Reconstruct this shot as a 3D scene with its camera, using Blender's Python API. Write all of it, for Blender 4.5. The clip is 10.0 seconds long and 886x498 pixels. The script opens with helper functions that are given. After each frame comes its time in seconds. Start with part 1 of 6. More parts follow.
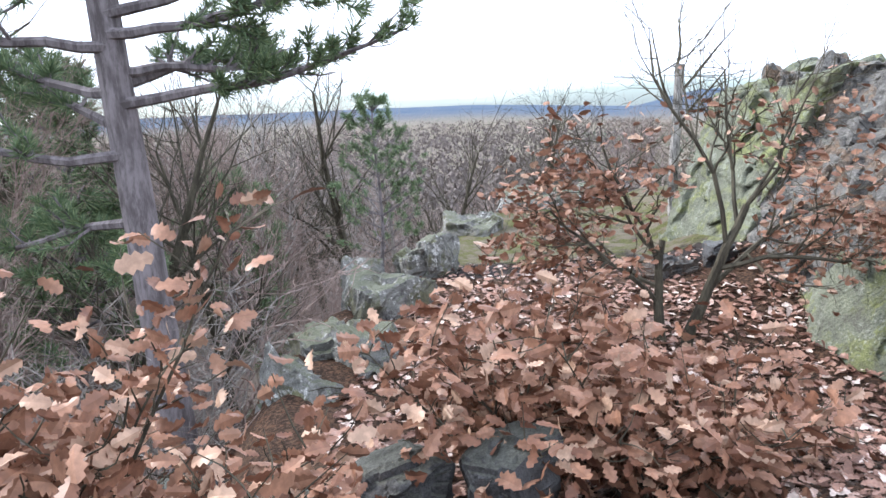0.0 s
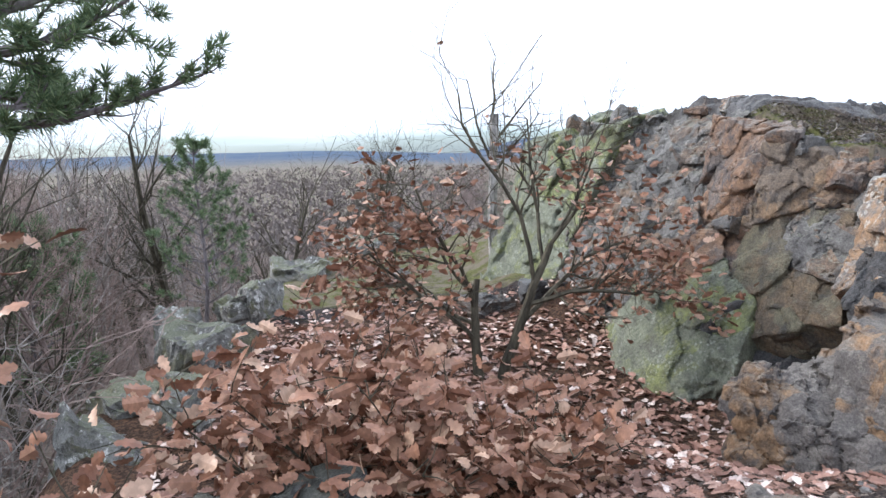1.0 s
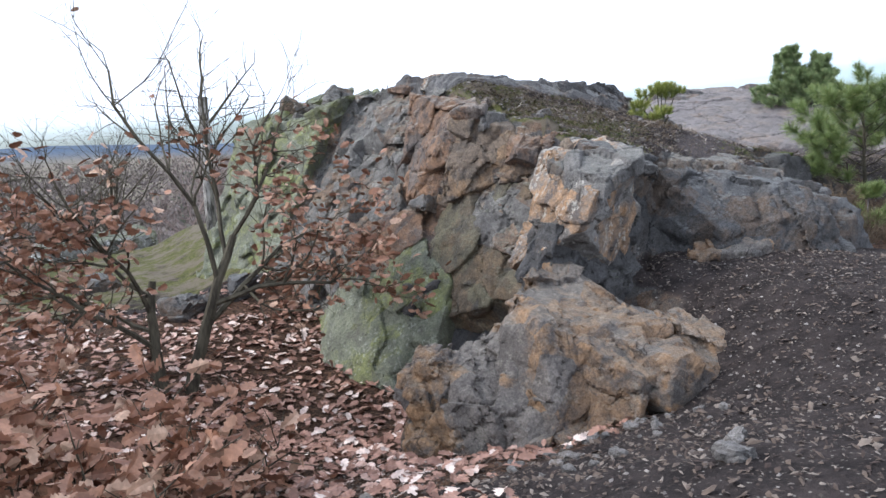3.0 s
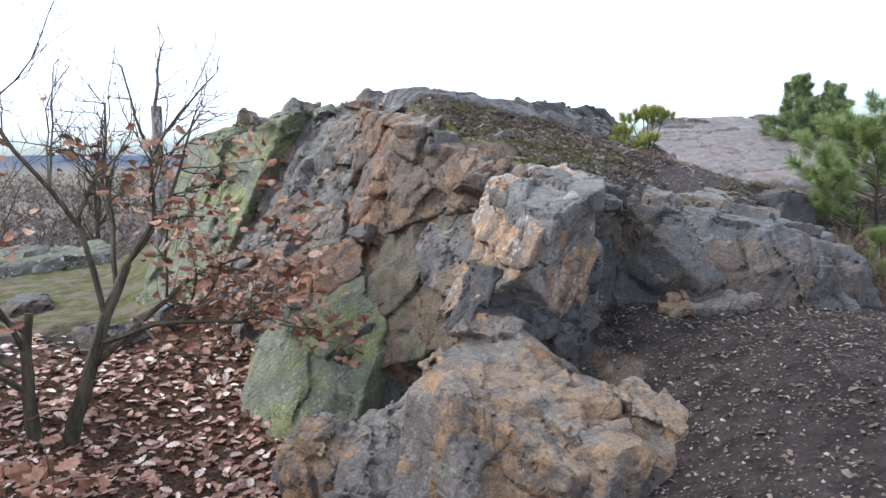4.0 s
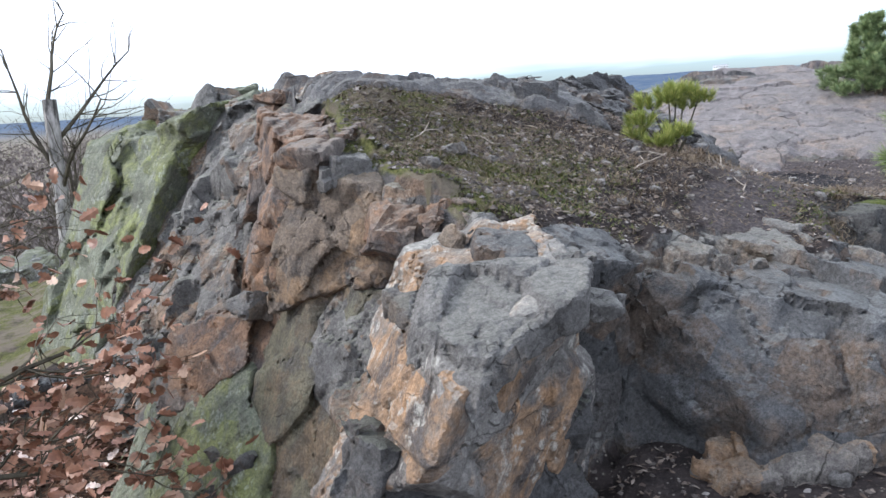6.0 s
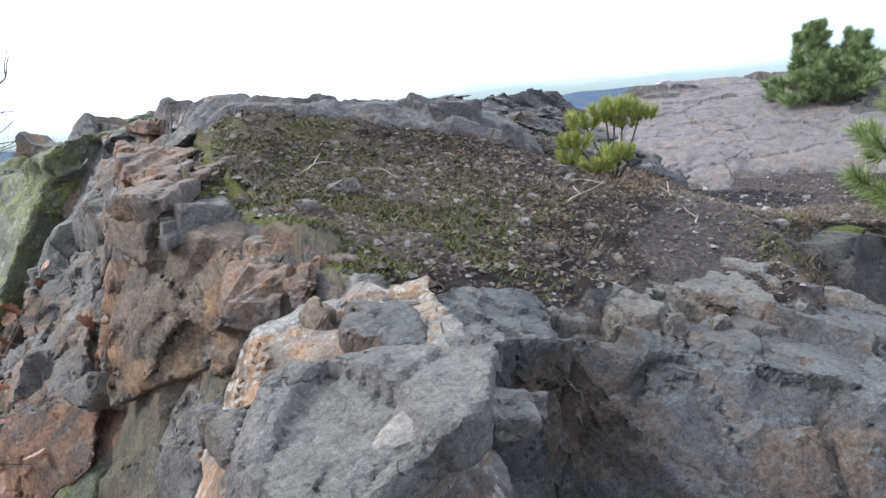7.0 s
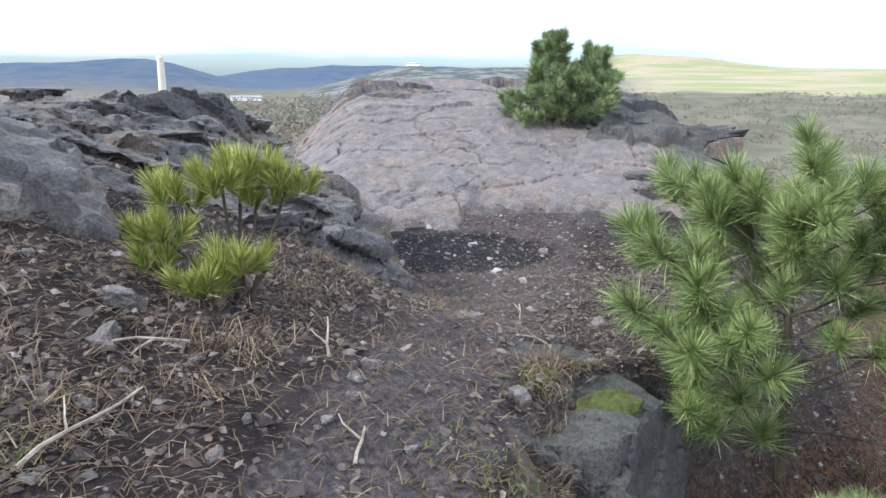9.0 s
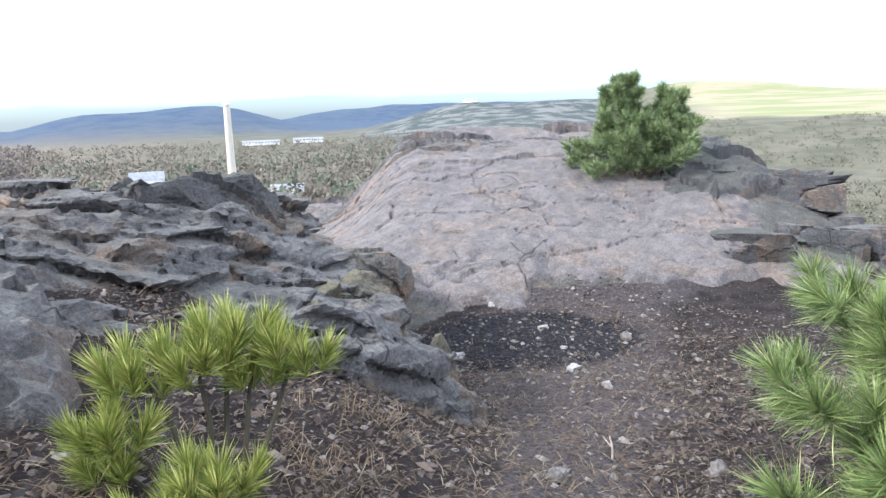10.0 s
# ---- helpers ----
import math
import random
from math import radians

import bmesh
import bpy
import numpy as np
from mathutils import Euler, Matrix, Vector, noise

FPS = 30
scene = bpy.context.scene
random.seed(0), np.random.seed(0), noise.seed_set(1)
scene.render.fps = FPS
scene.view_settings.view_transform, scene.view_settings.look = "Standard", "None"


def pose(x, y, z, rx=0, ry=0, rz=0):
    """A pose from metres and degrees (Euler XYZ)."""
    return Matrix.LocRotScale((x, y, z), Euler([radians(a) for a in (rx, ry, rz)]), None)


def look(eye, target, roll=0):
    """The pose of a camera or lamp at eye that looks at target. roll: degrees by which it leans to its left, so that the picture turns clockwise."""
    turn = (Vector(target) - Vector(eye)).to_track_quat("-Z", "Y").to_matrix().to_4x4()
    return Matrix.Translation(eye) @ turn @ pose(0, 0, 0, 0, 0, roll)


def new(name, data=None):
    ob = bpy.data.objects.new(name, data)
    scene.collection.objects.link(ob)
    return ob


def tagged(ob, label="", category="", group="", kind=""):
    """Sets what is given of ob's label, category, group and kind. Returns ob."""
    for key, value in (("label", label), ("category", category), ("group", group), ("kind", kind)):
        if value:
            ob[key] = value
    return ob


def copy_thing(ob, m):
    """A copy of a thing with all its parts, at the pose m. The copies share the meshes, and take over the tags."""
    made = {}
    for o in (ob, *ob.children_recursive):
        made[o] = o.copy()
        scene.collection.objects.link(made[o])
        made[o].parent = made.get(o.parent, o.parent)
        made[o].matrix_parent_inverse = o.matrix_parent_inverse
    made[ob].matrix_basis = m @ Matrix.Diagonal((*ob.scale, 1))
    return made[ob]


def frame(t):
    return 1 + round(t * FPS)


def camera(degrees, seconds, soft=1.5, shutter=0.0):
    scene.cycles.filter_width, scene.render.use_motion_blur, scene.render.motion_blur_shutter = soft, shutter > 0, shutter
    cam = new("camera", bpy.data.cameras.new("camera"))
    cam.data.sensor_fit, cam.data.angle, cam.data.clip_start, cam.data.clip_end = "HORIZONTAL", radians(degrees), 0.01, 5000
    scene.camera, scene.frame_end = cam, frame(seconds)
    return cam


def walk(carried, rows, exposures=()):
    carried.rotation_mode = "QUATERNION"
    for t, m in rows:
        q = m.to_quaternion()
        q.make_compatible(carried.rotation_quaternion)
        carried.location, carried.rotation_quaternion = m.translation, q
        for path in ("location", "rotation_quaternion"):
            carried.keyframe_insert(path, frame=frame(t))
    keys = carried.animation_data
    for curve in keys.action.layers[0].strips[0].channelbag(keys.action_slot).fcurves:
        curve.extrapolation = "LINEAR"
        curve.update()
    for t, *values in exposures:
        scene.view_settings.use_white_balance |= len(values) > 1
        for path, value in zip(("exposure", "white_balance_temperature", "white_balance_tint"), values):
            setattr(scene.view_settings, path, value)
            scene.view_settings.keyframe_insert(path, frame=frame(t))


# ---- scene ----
cam = camera(62.8, 10.0, soft=1.5)
PATH = [
    (0, (0.075, 0.108, 1.415), (0.052, 2.071, 1.032), -2.5),
    (0.5, (0.175, 0.06, 1.404), (0.386, 2.025, 1.096), -2.2),
    (1, (0.261, 0.029, 1.391), (0.682, 1.965, 1.114), -1.9),
    (1.5, (0.369, -0.002, 1.386), (0.992, 1.877, 1.1), -2.6),
    (2, (0.665, -0.029, 1.38), (1.478, 1.771, 1.06), -4.5),
    (2.5, (0.911, 0.057, 1.337), (1.845, 1.792, 0.994), -3.6),
    (2.7, (1.023, 0.102, 1.316), (1.99, 1.818, 0.965), -3.7),
    (3.8, (2.168, 0.644, 1.237), (3.119, 2.38, 0.954), -1.8),
    (4, (2.365, 0.761, 1.242), (3.313, 2.5, 0.965), -1.3),
    (4.5, (2.833, 1.202, 1.306), (3.77, 2.945, 1.021), -1.5),
    (5, (3.288, 1.641, 1.401), (4.173, 3.401, 1.054), -3.8),
    (5.2, (3.5, 1.827, 1.443), (4.295, 3.626, 1.078), -4.5),
    (6.3, (4.312, 2.697, 1.721), (5.205, 4.437, 1.303), -3.3),
    (6.5, (4.412, 2.796, 1.725), (5.335, 4.525, 1.329), -3.3),
    (7, (4.827, 3.134, 1.671), (5.789, 4.848, 1.301), -5.4),
    (7.5, (5.382, 3.536, 1.683), (6.436, 5.199, 1.326), -1.8),
    (8, (5.847, 3.933, 1.675), (7.095, 5.456, 1.327), -1.8),
    (8.5, (6.358, 4.225, 1.756), (7.742, 5.603, 1.328), -0.2),
    (9, (6.853, 4.618, 1.927), (8.328, 5.885, 1.456), 0.4),
    (9.5, (7.169, 4.893, 2.055), (8.677, 6.121, 1.588), -1.6),
    (10, (7.518, 5.227, 2.134), (8.894, 6.628, 1.758), -1.9),
]
walk(cam, [(t, look(eye, target, roll)) for t, eye, target, roll in PATH], [(0.0, 0.85), (0.6, 0.65), (1.2, 0.44), (2.0, 0.26), (2.7, 0.28), (4.0, 0.5), (5.0, 0.48), (7.5, 0.54), (8.5, 0.54), (10.0, 0.84)])

# ---- world and sun ----
SUN_HIGH, SUN_TURN = radians(36), radians(292)     # low winter sun behind thin cloud, compass turn from +y
world = bpy.data.worlds.new("world")
scene.world = world
world.use_nodes = True
wt = world.node_tree
wt.nodes.clear()
w_out = wt.nodes.new("ShaderNodeOutputWorld")
w_bg = wt.nodes.new("ShaderNodeBackground")
w_sky = wt.nodes.new("ShaderNodeTexSky")
w_sky.sky_type, w_sky.sun_disc = "NISHITA", False
w_sky.sun_elevation, w_sky.sun_rotation, w_sky.altitude = SUN_HIGH, SUN_TURN, 300
w_co = wt.nodes.new("ShaderNodeTexCoord")
w_sep = wt.nodes.new("ShaderNodeSeparateXYZ")
w_map = wt.nodes.new("ShaderNodeMapping")
w_map.inputs["Scale"].default_value = (1.2, 1.2, 9.0)
w_noise = wt.nodes.new("ShaderNodeTexNoise")
w_noise.inputs["Scale"].default_value, w_noise.inputs["Detail"].default_value = 1.3, 5
w_add = wt.nodes.new("ShaderNodeMath")
w_add.operation = "MULTIPLY_ADD"
w_add.inputs[1].default_value = 6.5                  # cloud thickens with height
w_ramp = wt.nodes.new("ShaderNodeValToRGB")
w_ramp.color_ramp.elements[0].position, w_ramp.color_ramp.elements[1].position = 0.62, 0.9
w_bright = wt.nodes.new("ShaderNodeVectorMath")
w_bright.operation = "MULTIPLY"
w_bright.inputs[1].default_value = (0.1, 0.13, 0.19)
w_mix = wt.nodes.new("ShaderNodeMixRGB")
w_mix.inputs["Color2"].default_value = (1.22, 1.36, 1.64, 1)
wt.links.new(w_co.outputs["Generated"], w_sep.inputs[0])
wt.links.new(w_co.outputs["Generated"], w_map.inputs["Vector"])
wt.links.new(w_map.outputs[0], w_noise.inputs["Vector"])
wt.links.new(w_sep.outputs["Z"], w_add.inputs[0])
wt.links.new(w_noise.outputs["Fac"], w_add.inputs[2])
wt.links.new(w_add.outputs[0], w_ramp.inputs[0])
wt.links.new(w_ramp.outputs["Color"], w_mix.inputs["Fac"])
wt.links.new(w_sky.outputs[0], w_bright.inputs[0])
wt.links.new(w_bright.outputs[0], w_mix.inputs["Color1"])
wt.links.new(w_mix.outputs[0], w_bg.inputs["Color"])
wt.links.new(w_bg.outputs[0], w_out.inputs["Surface"])
sun_data = bpy.data.lights.new("sun", "SUN")
sun_data.energy, sun_data.angle, sun_data.color = 2.9, radians(11), (1.0, 0.975, 0.96)
sun = new("sun", sun_data)
sun.matrix_basis = look((0, 0, 40), (-30 * math.sin(SUN_TURN), -30 * math.cos(SUN_TURN), 40 - 30 * math.tan(SUN_HIGH)))


# ---- materials ----
class Shade:
    """A small helper round a node tree."""

    def __init__(self, name, rough=0.85, spec=0.25):
        self.m = bpy.data.materials.new(name)
        self.m.use_nodes = True
        self.t = self.m.node_tree
        self.b = self.t.nodes["Principled BSDF"]
        self.b.inputs["Roughness"].default_value = rough
        self.b.inputs["Specular IOR Level"].default_value = spec
        self.co = self.node("ShaderNodeTexCoord")
        self.geo = self.node("ShaderNodeNewGeometry")
        self.sep = self.node("ShaderNodeSeparateXYZ")
        self.t.links.new(self.geo.outputs["Normal"], self.sep.inputs[0])

    def node(self, kind):
        return self.t.nodes.new(kind)

    def put(self, socket, value):
        if hasattr(value, "links"):
            self.t.links.new(value, socket)
        elif isinstance(value, tuple):
            socket.default_value = (*value, 1) if len(value) == 3 and len(socket.default_value) == 4 else value
        else:
            socket.default_value = value

    def place(self, scale=(1, 1, 1), world=True, turn=(0, 0, 0)):
        n = self.node("ShaderNodeMapping")
        self.t.links.new(self.geo.outputs["Position"] if world else self.co.outputs["Object"], n.inputs["Vector"])
        n.inputs["Scale"].default_value = scale
        n.inputs["Rotation"].default_value = turn
        return n.outputs[0]

    def noise(self, scale, detail=4, vec=None, rough=0.6, distort=0.0):
        n = self.node("ShaderNodeTexNoise")
        n.inputs["Scale"].default_value, n.inputs["Detail"].default_value = scale, detail
        n.inputs["Roughness"].default_value, n.inputs["Distortion"].default_value = rough, distort
        self.put(n.inputs["Vector"], vec or self.place())
        return n.outputs["Fac"]

    def cells(self, scale, vec=None, feature="F1", out="Distance"):
        n = self.node("ShaderNodeTexVoronoi")
        n.feature = feature
        n.inputs["Scale"].default_value = scale
        self.put(n.inputs["Vector"], vec or self.place())
        return n.outputs[out]

    def ramp(self, fac, a, b):
        n = self.node("ShaderNodeMapRange")
        n.interpolation_type = "SMOOTHSTEP"
        self.put(n.inputs["Value"], fac)
        n.inputs["From Min"].default_value, n.inputs["From Max"].default_value = a, b
        return n.outputs["Result"]

    def math(self, op, a, b=0.0, c=0.0):
        n = self.node("ShaderNodeMath")
        n.operation = op
        self.put(n.inputs[0], a), self.put(n.inputs[1], b), self.put(n.inputs[2], c)
        return n.outputs[0]

    def mix(self, fac, a, b, blend="MIX"):
        n = self.node("ShaderNodeMixRGB")
        n.blend_type = blend
        self.put(n.inputs["Fac"], fac), self.put(n.inputs["Color1"], a), self.put(n.inputs["Color2"], b)
        return n.outputs["Color"]

    def attr(self, name):
        n = self.node("ShaderNodeAttribute")
        n.attribute_name = name
        return n.outputs["Fac"]

    def chance(self):
        return self.node("ShaderNodeObjectInfo").outputs["Random"]

    def island(self):
        return self.geo.outputs["Random Per Island"]

    def done(self, colour, bumps=()):
        self.put(self.b.inputs["Base Color"], colour)
        last = None
        for height, strength, depth in bumps:
            n = self.node("ShaderNodeBump")
            n.inputs["Strength"].default_value, n.inputs["Distance"].default_value = strength, depth
            self.put(n.inputs["Height"], height)
            if last:
                self.t.links.new(last, n.inputs["Normal"])
            last = n.outputs[0]
        if last:
            self.t.links.new(last, self.b.inputs["Normal"])
        return self.m


def rock_colour(s, cool, warm, dark, pale, warmth=0.5, lichen=0.35, moss=0.3, seams=0.9, across=(1, 1, 1.8), strata=0.1, cap=0.5):
    """Fractured quartzite: rusty broken faces, a cool weathered skin on the tops that also holds light from above, dark
    stains, lichen spots and hairline cracks.
    """
    big = s.noise(1.3, 4, distort=0.8)
    mid = s.noise(6.0, 6, rough=0.7)
    fine = s.noise(55, 5, rough=0.75)
    lie = s.mix(0.12, s.place((1, 1, 1.3)), s.noise(3.0, 3), "ADD")
    pick = s.node("ShaderNodeSeparateXYZ")
    s.put(pick.inputs[0], s.cells(2.7, lie, out="Color"))
    rust = s.ramp(s.math("MULTIPLY_ADD", pick.outputs["X"], 0.4, s.math("MULTIPLY_ADD", mid, 0.7, big)), 1.3 - warmth * 0.5, 1.5 - warmth * 0.5)
    c = s.mix(s.ramp(mid, 0.32, 0.7), tuple(v * 0.6 for v in cool), tuple(v * 1.25 for v in cool))
    rusty = s.mix(s.ramp(s.noise(8, 5, rough=0.7), 0.35, 0.65), tuple(v * 0.42 for v in warm), tuple(v * 1.15 for v in warm))
    c = s.mix(rust, c, rusty)
    c = s.mix(s.math("MULTIPLY", pick.outputs["Y"], 0.35), c, dark)
    c = s.mix(s.ramp(s.noise(2.1, 7, distort=1.5, rough=0.7), 0.5, 0.62), c, s.mix(s.ramp(mid, 0.4, 0.7), dark, c))
    # up-facing tops go paler: weathering, plus light from above put into the colour
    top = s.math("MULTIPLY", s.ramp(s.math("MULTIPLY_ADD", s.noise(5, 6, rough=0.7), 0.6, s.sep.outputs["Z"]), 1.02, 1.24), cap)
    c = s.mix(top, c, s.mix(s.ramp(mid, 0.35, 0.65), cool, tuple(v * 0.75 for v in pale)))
    spot = s.math("MULTIPLY", s.ramp(s.cells(17, s.mix(0.06, s.place(), s.noise(20, 3), "ADD")), 0.42, 0.3), s.ramp(s.noise(2.8, 5, rough=0.7), 0.52, 0.6))
    crust = s.ramp(s.noise(4.3, 8, s.place((1, 1, 0.7)), 0.75), 0.56, 0.63)
    c = s.mix(s.math("MULTIPLY", s.math("MAXIMUM", spot, crust), lichen), c, s.mix(s.ramp(fine, 0.3, 0.6), tuple(v * 0.6 for v in pale), pale))
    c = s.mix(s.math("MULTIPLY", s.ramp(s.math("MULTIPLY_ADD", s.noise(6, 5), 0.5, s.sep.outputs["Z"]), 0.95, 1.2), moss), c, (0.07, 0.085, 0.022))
    c = s.mix(s.ramp(fine, 0.3, 0.7), s.mix(0.45, c, (0.0, 0.0, 0.0)), s.mix(0.05, c, (0.9, 0.88, 0.84)))

    c = s.mix(s.ramp(s.noise(170, 3, rough=0.8), 0.38, 0.62), s.mix(0.22, c, (0.0, 0.0, 0.0)), s.mix(0.03, c, (0.9, 0.9, 0.9)))

    def line(scale, wide, turn, gate):
        spot = s.mix(0.3 / scale, s.place(across, turn=turn), s.noise(scale * 2.2, 4), "ADD")
        split = s.cells(scale, spot, "DISTANCE_TO_EDGE")
        return s.math("MAXIMUM", s.ramp(split, 0.0, wide), s.ramp(s.noise(scale * 1.1, 3, s.place((1, 1, 1), turn=(1, 2, turn[0]))), gate, gate + 0.05))
    crack = line(seams, 0.008, (0.3, 0.1, 0.2), 0.4)
    crack = s.math("MINIMUM", crack, line(seams * 2.6, 0.012, (1.2, 0.4, 2.0), 0.38))
    crack = s.math("MINIMUM", crack, line(seams * 7.0, 0.022, (0.2, 1.1, 0.9), 0.36))
    sheet = s.noise(1.0, 5, s.place((1.6, 1.6, 16), turn=(0.16, 0.3, 0)), 0.65)
    c = s.mix(s.math("MULTIPLY", s.ramp(sheet, 0.48, 0.34), strata), c, (0.03, 0.028, 0.028))
    c = s.mix(s.math("MULTIPLY", s.math("SUBTRACT", 1.0, crack), 0.6), c, (0.015, 0.013, 0.012))
    return c, [(crack, 0.8, 0.02), (sheet, strata * 1.4, 0.05), (mid, 0.5, 0.04), (s.noise(20, 7, rough=0.8), 0.7, 0.02), (fine, 0.7, 0.008)]


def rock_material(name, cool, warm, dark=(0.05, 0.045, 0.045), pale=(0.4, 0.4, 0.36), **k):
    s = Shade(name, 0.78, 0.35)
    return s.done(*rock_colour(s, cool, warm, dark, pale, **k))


ROCK = rock_material("fractured_rock", (0.166, 0.159, 0.151), (0.245, 0.151, 0.089), pale=(0.517, 0.504, 0.46), warmth=0.52)
ROCK_RUST = rock_material("rusty_rock", (0.18, 0.14, 0.12), (0.285, 0.15, 0.078), dark=(0.04, 0.03, 0.032), pale=(0.5, 0.42, 0.35), warmth=0.76, lichen=0.3, moss=0.1)
ROCK_TAN = rock_material("tan_rock", (0.17, 0.145, 0.13), (0.33, 0.185, 0.085), dark=(0.055, 0.044, 0.042), pale=(0.42, 0.385, 0.33), warmth=0.74, lichen=0.3, moss=0.05, cap=0.3)
ROCK_PALE = rock_material("pale_rock", (0.27, 0.255, 0.24), (0.44, 0.255, 0.13), dark=(0.07, 0.056, 0.052), pale=(0.6, 0.58, 0.52), warmth=0.78, lichen=0.65, moss=0.05)
ROCK_GREEN = rock_material("green_rock", (0.2, 0.222, 0.15), (0.23, 0.262, 0.07), dark=(0.1, 0.105, 0.075), pale=(0.42, 0.46, 0.38), warmth=0.6, lichen=0.5, cap=0.2)
ROCK_OCHRE = rock_material("ochre_rock", (0.192, 0.138, 0.096), (0.3, 0.18, 0.09), dark=(0.054, 0.041, 0.036), pale=(0.456, 0.372, 0.276), warmth=0.6, lichen=0.25, moss=0.05)
ROCK_OLIVE = rock_material("olive_rock", (0.15, 0.13, 0.072), (0.2, 0.128, 0.062), dark=(0.048, 0.04, 0.03), pale=(0.26, 0.255, 0.17), warmth=0.68, lichen=0.3, moss=0.1, cap=0.25)
ROCK_GREYTOP = rock_material("weathered_grey_rock", (0.165, 0.157, 0.152), (0.209, 0.154, 0.11), dark=(0.055, 0.051, 0.051), pale=(0.363, 0.352, 0.33), warmth=0.45, lichen=0.3, moss=0.15, cap=0.45)
ROCK_BLUE = rock_material("blue_grey_rock", (0.064, 0.066, 0.073), (0.119, 0.072, 0.043), dark=(0.025, 0.024, 0.025), pale=(0.23, 0.242, 0.264), warmth=0.55, lichen=0.2, moss=0.1, cap=0.55)
ROCK_SLAB = rock_material("pink_grey_slab", (0.196, 0.17, 0.174), (0.269, 0.202, 0.168), dark=(0.095, 0.085, 0.087), pale=(0.37, 0.336, 0.319), warmth=0.55, lichen=0.2, moss=0.04, seams=0.5, across=(1, 1, 1), strata=0.1, cap=0.25)
ROCK_LAYER = rock_material("layered_grey_rock", (0.111, 0.107, 0.111), (0.176, 0.117, 0.081), dark=(0.039, 0.036, 0.038), pale=(0.351, 0.345, 0.338), warmth=0.42, lichen=0.25, moss=0.1, strata=0.25, cap=0.4)
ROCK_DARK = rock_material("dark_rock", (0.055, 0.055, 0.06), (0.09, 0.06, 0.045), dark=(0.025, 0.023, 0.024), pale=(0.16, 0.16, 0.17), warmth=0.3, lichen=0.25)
# boulder by the pine: damp, with the pine's shade put into the colour
ROCK_DAMP_SHADE = rock_material("damp_shaded_rock", (0.035, 0.034, 0.035), (0.049, 0.038, 0.032), dark=(0.014, 0.013, 0.014), pale=(0.105, 0.105, 0.105), warmth=0.3, lichen=0.2, moss=0.2, cap=0.5)
ROCK_MOSSY = rock_material("mossy_rock", (0.26, 0.26, 0.24), (0.16, 0.16, 0.07), pale=(0.72, 0.72, 0.69), lichen=0.9, moss=0.8)


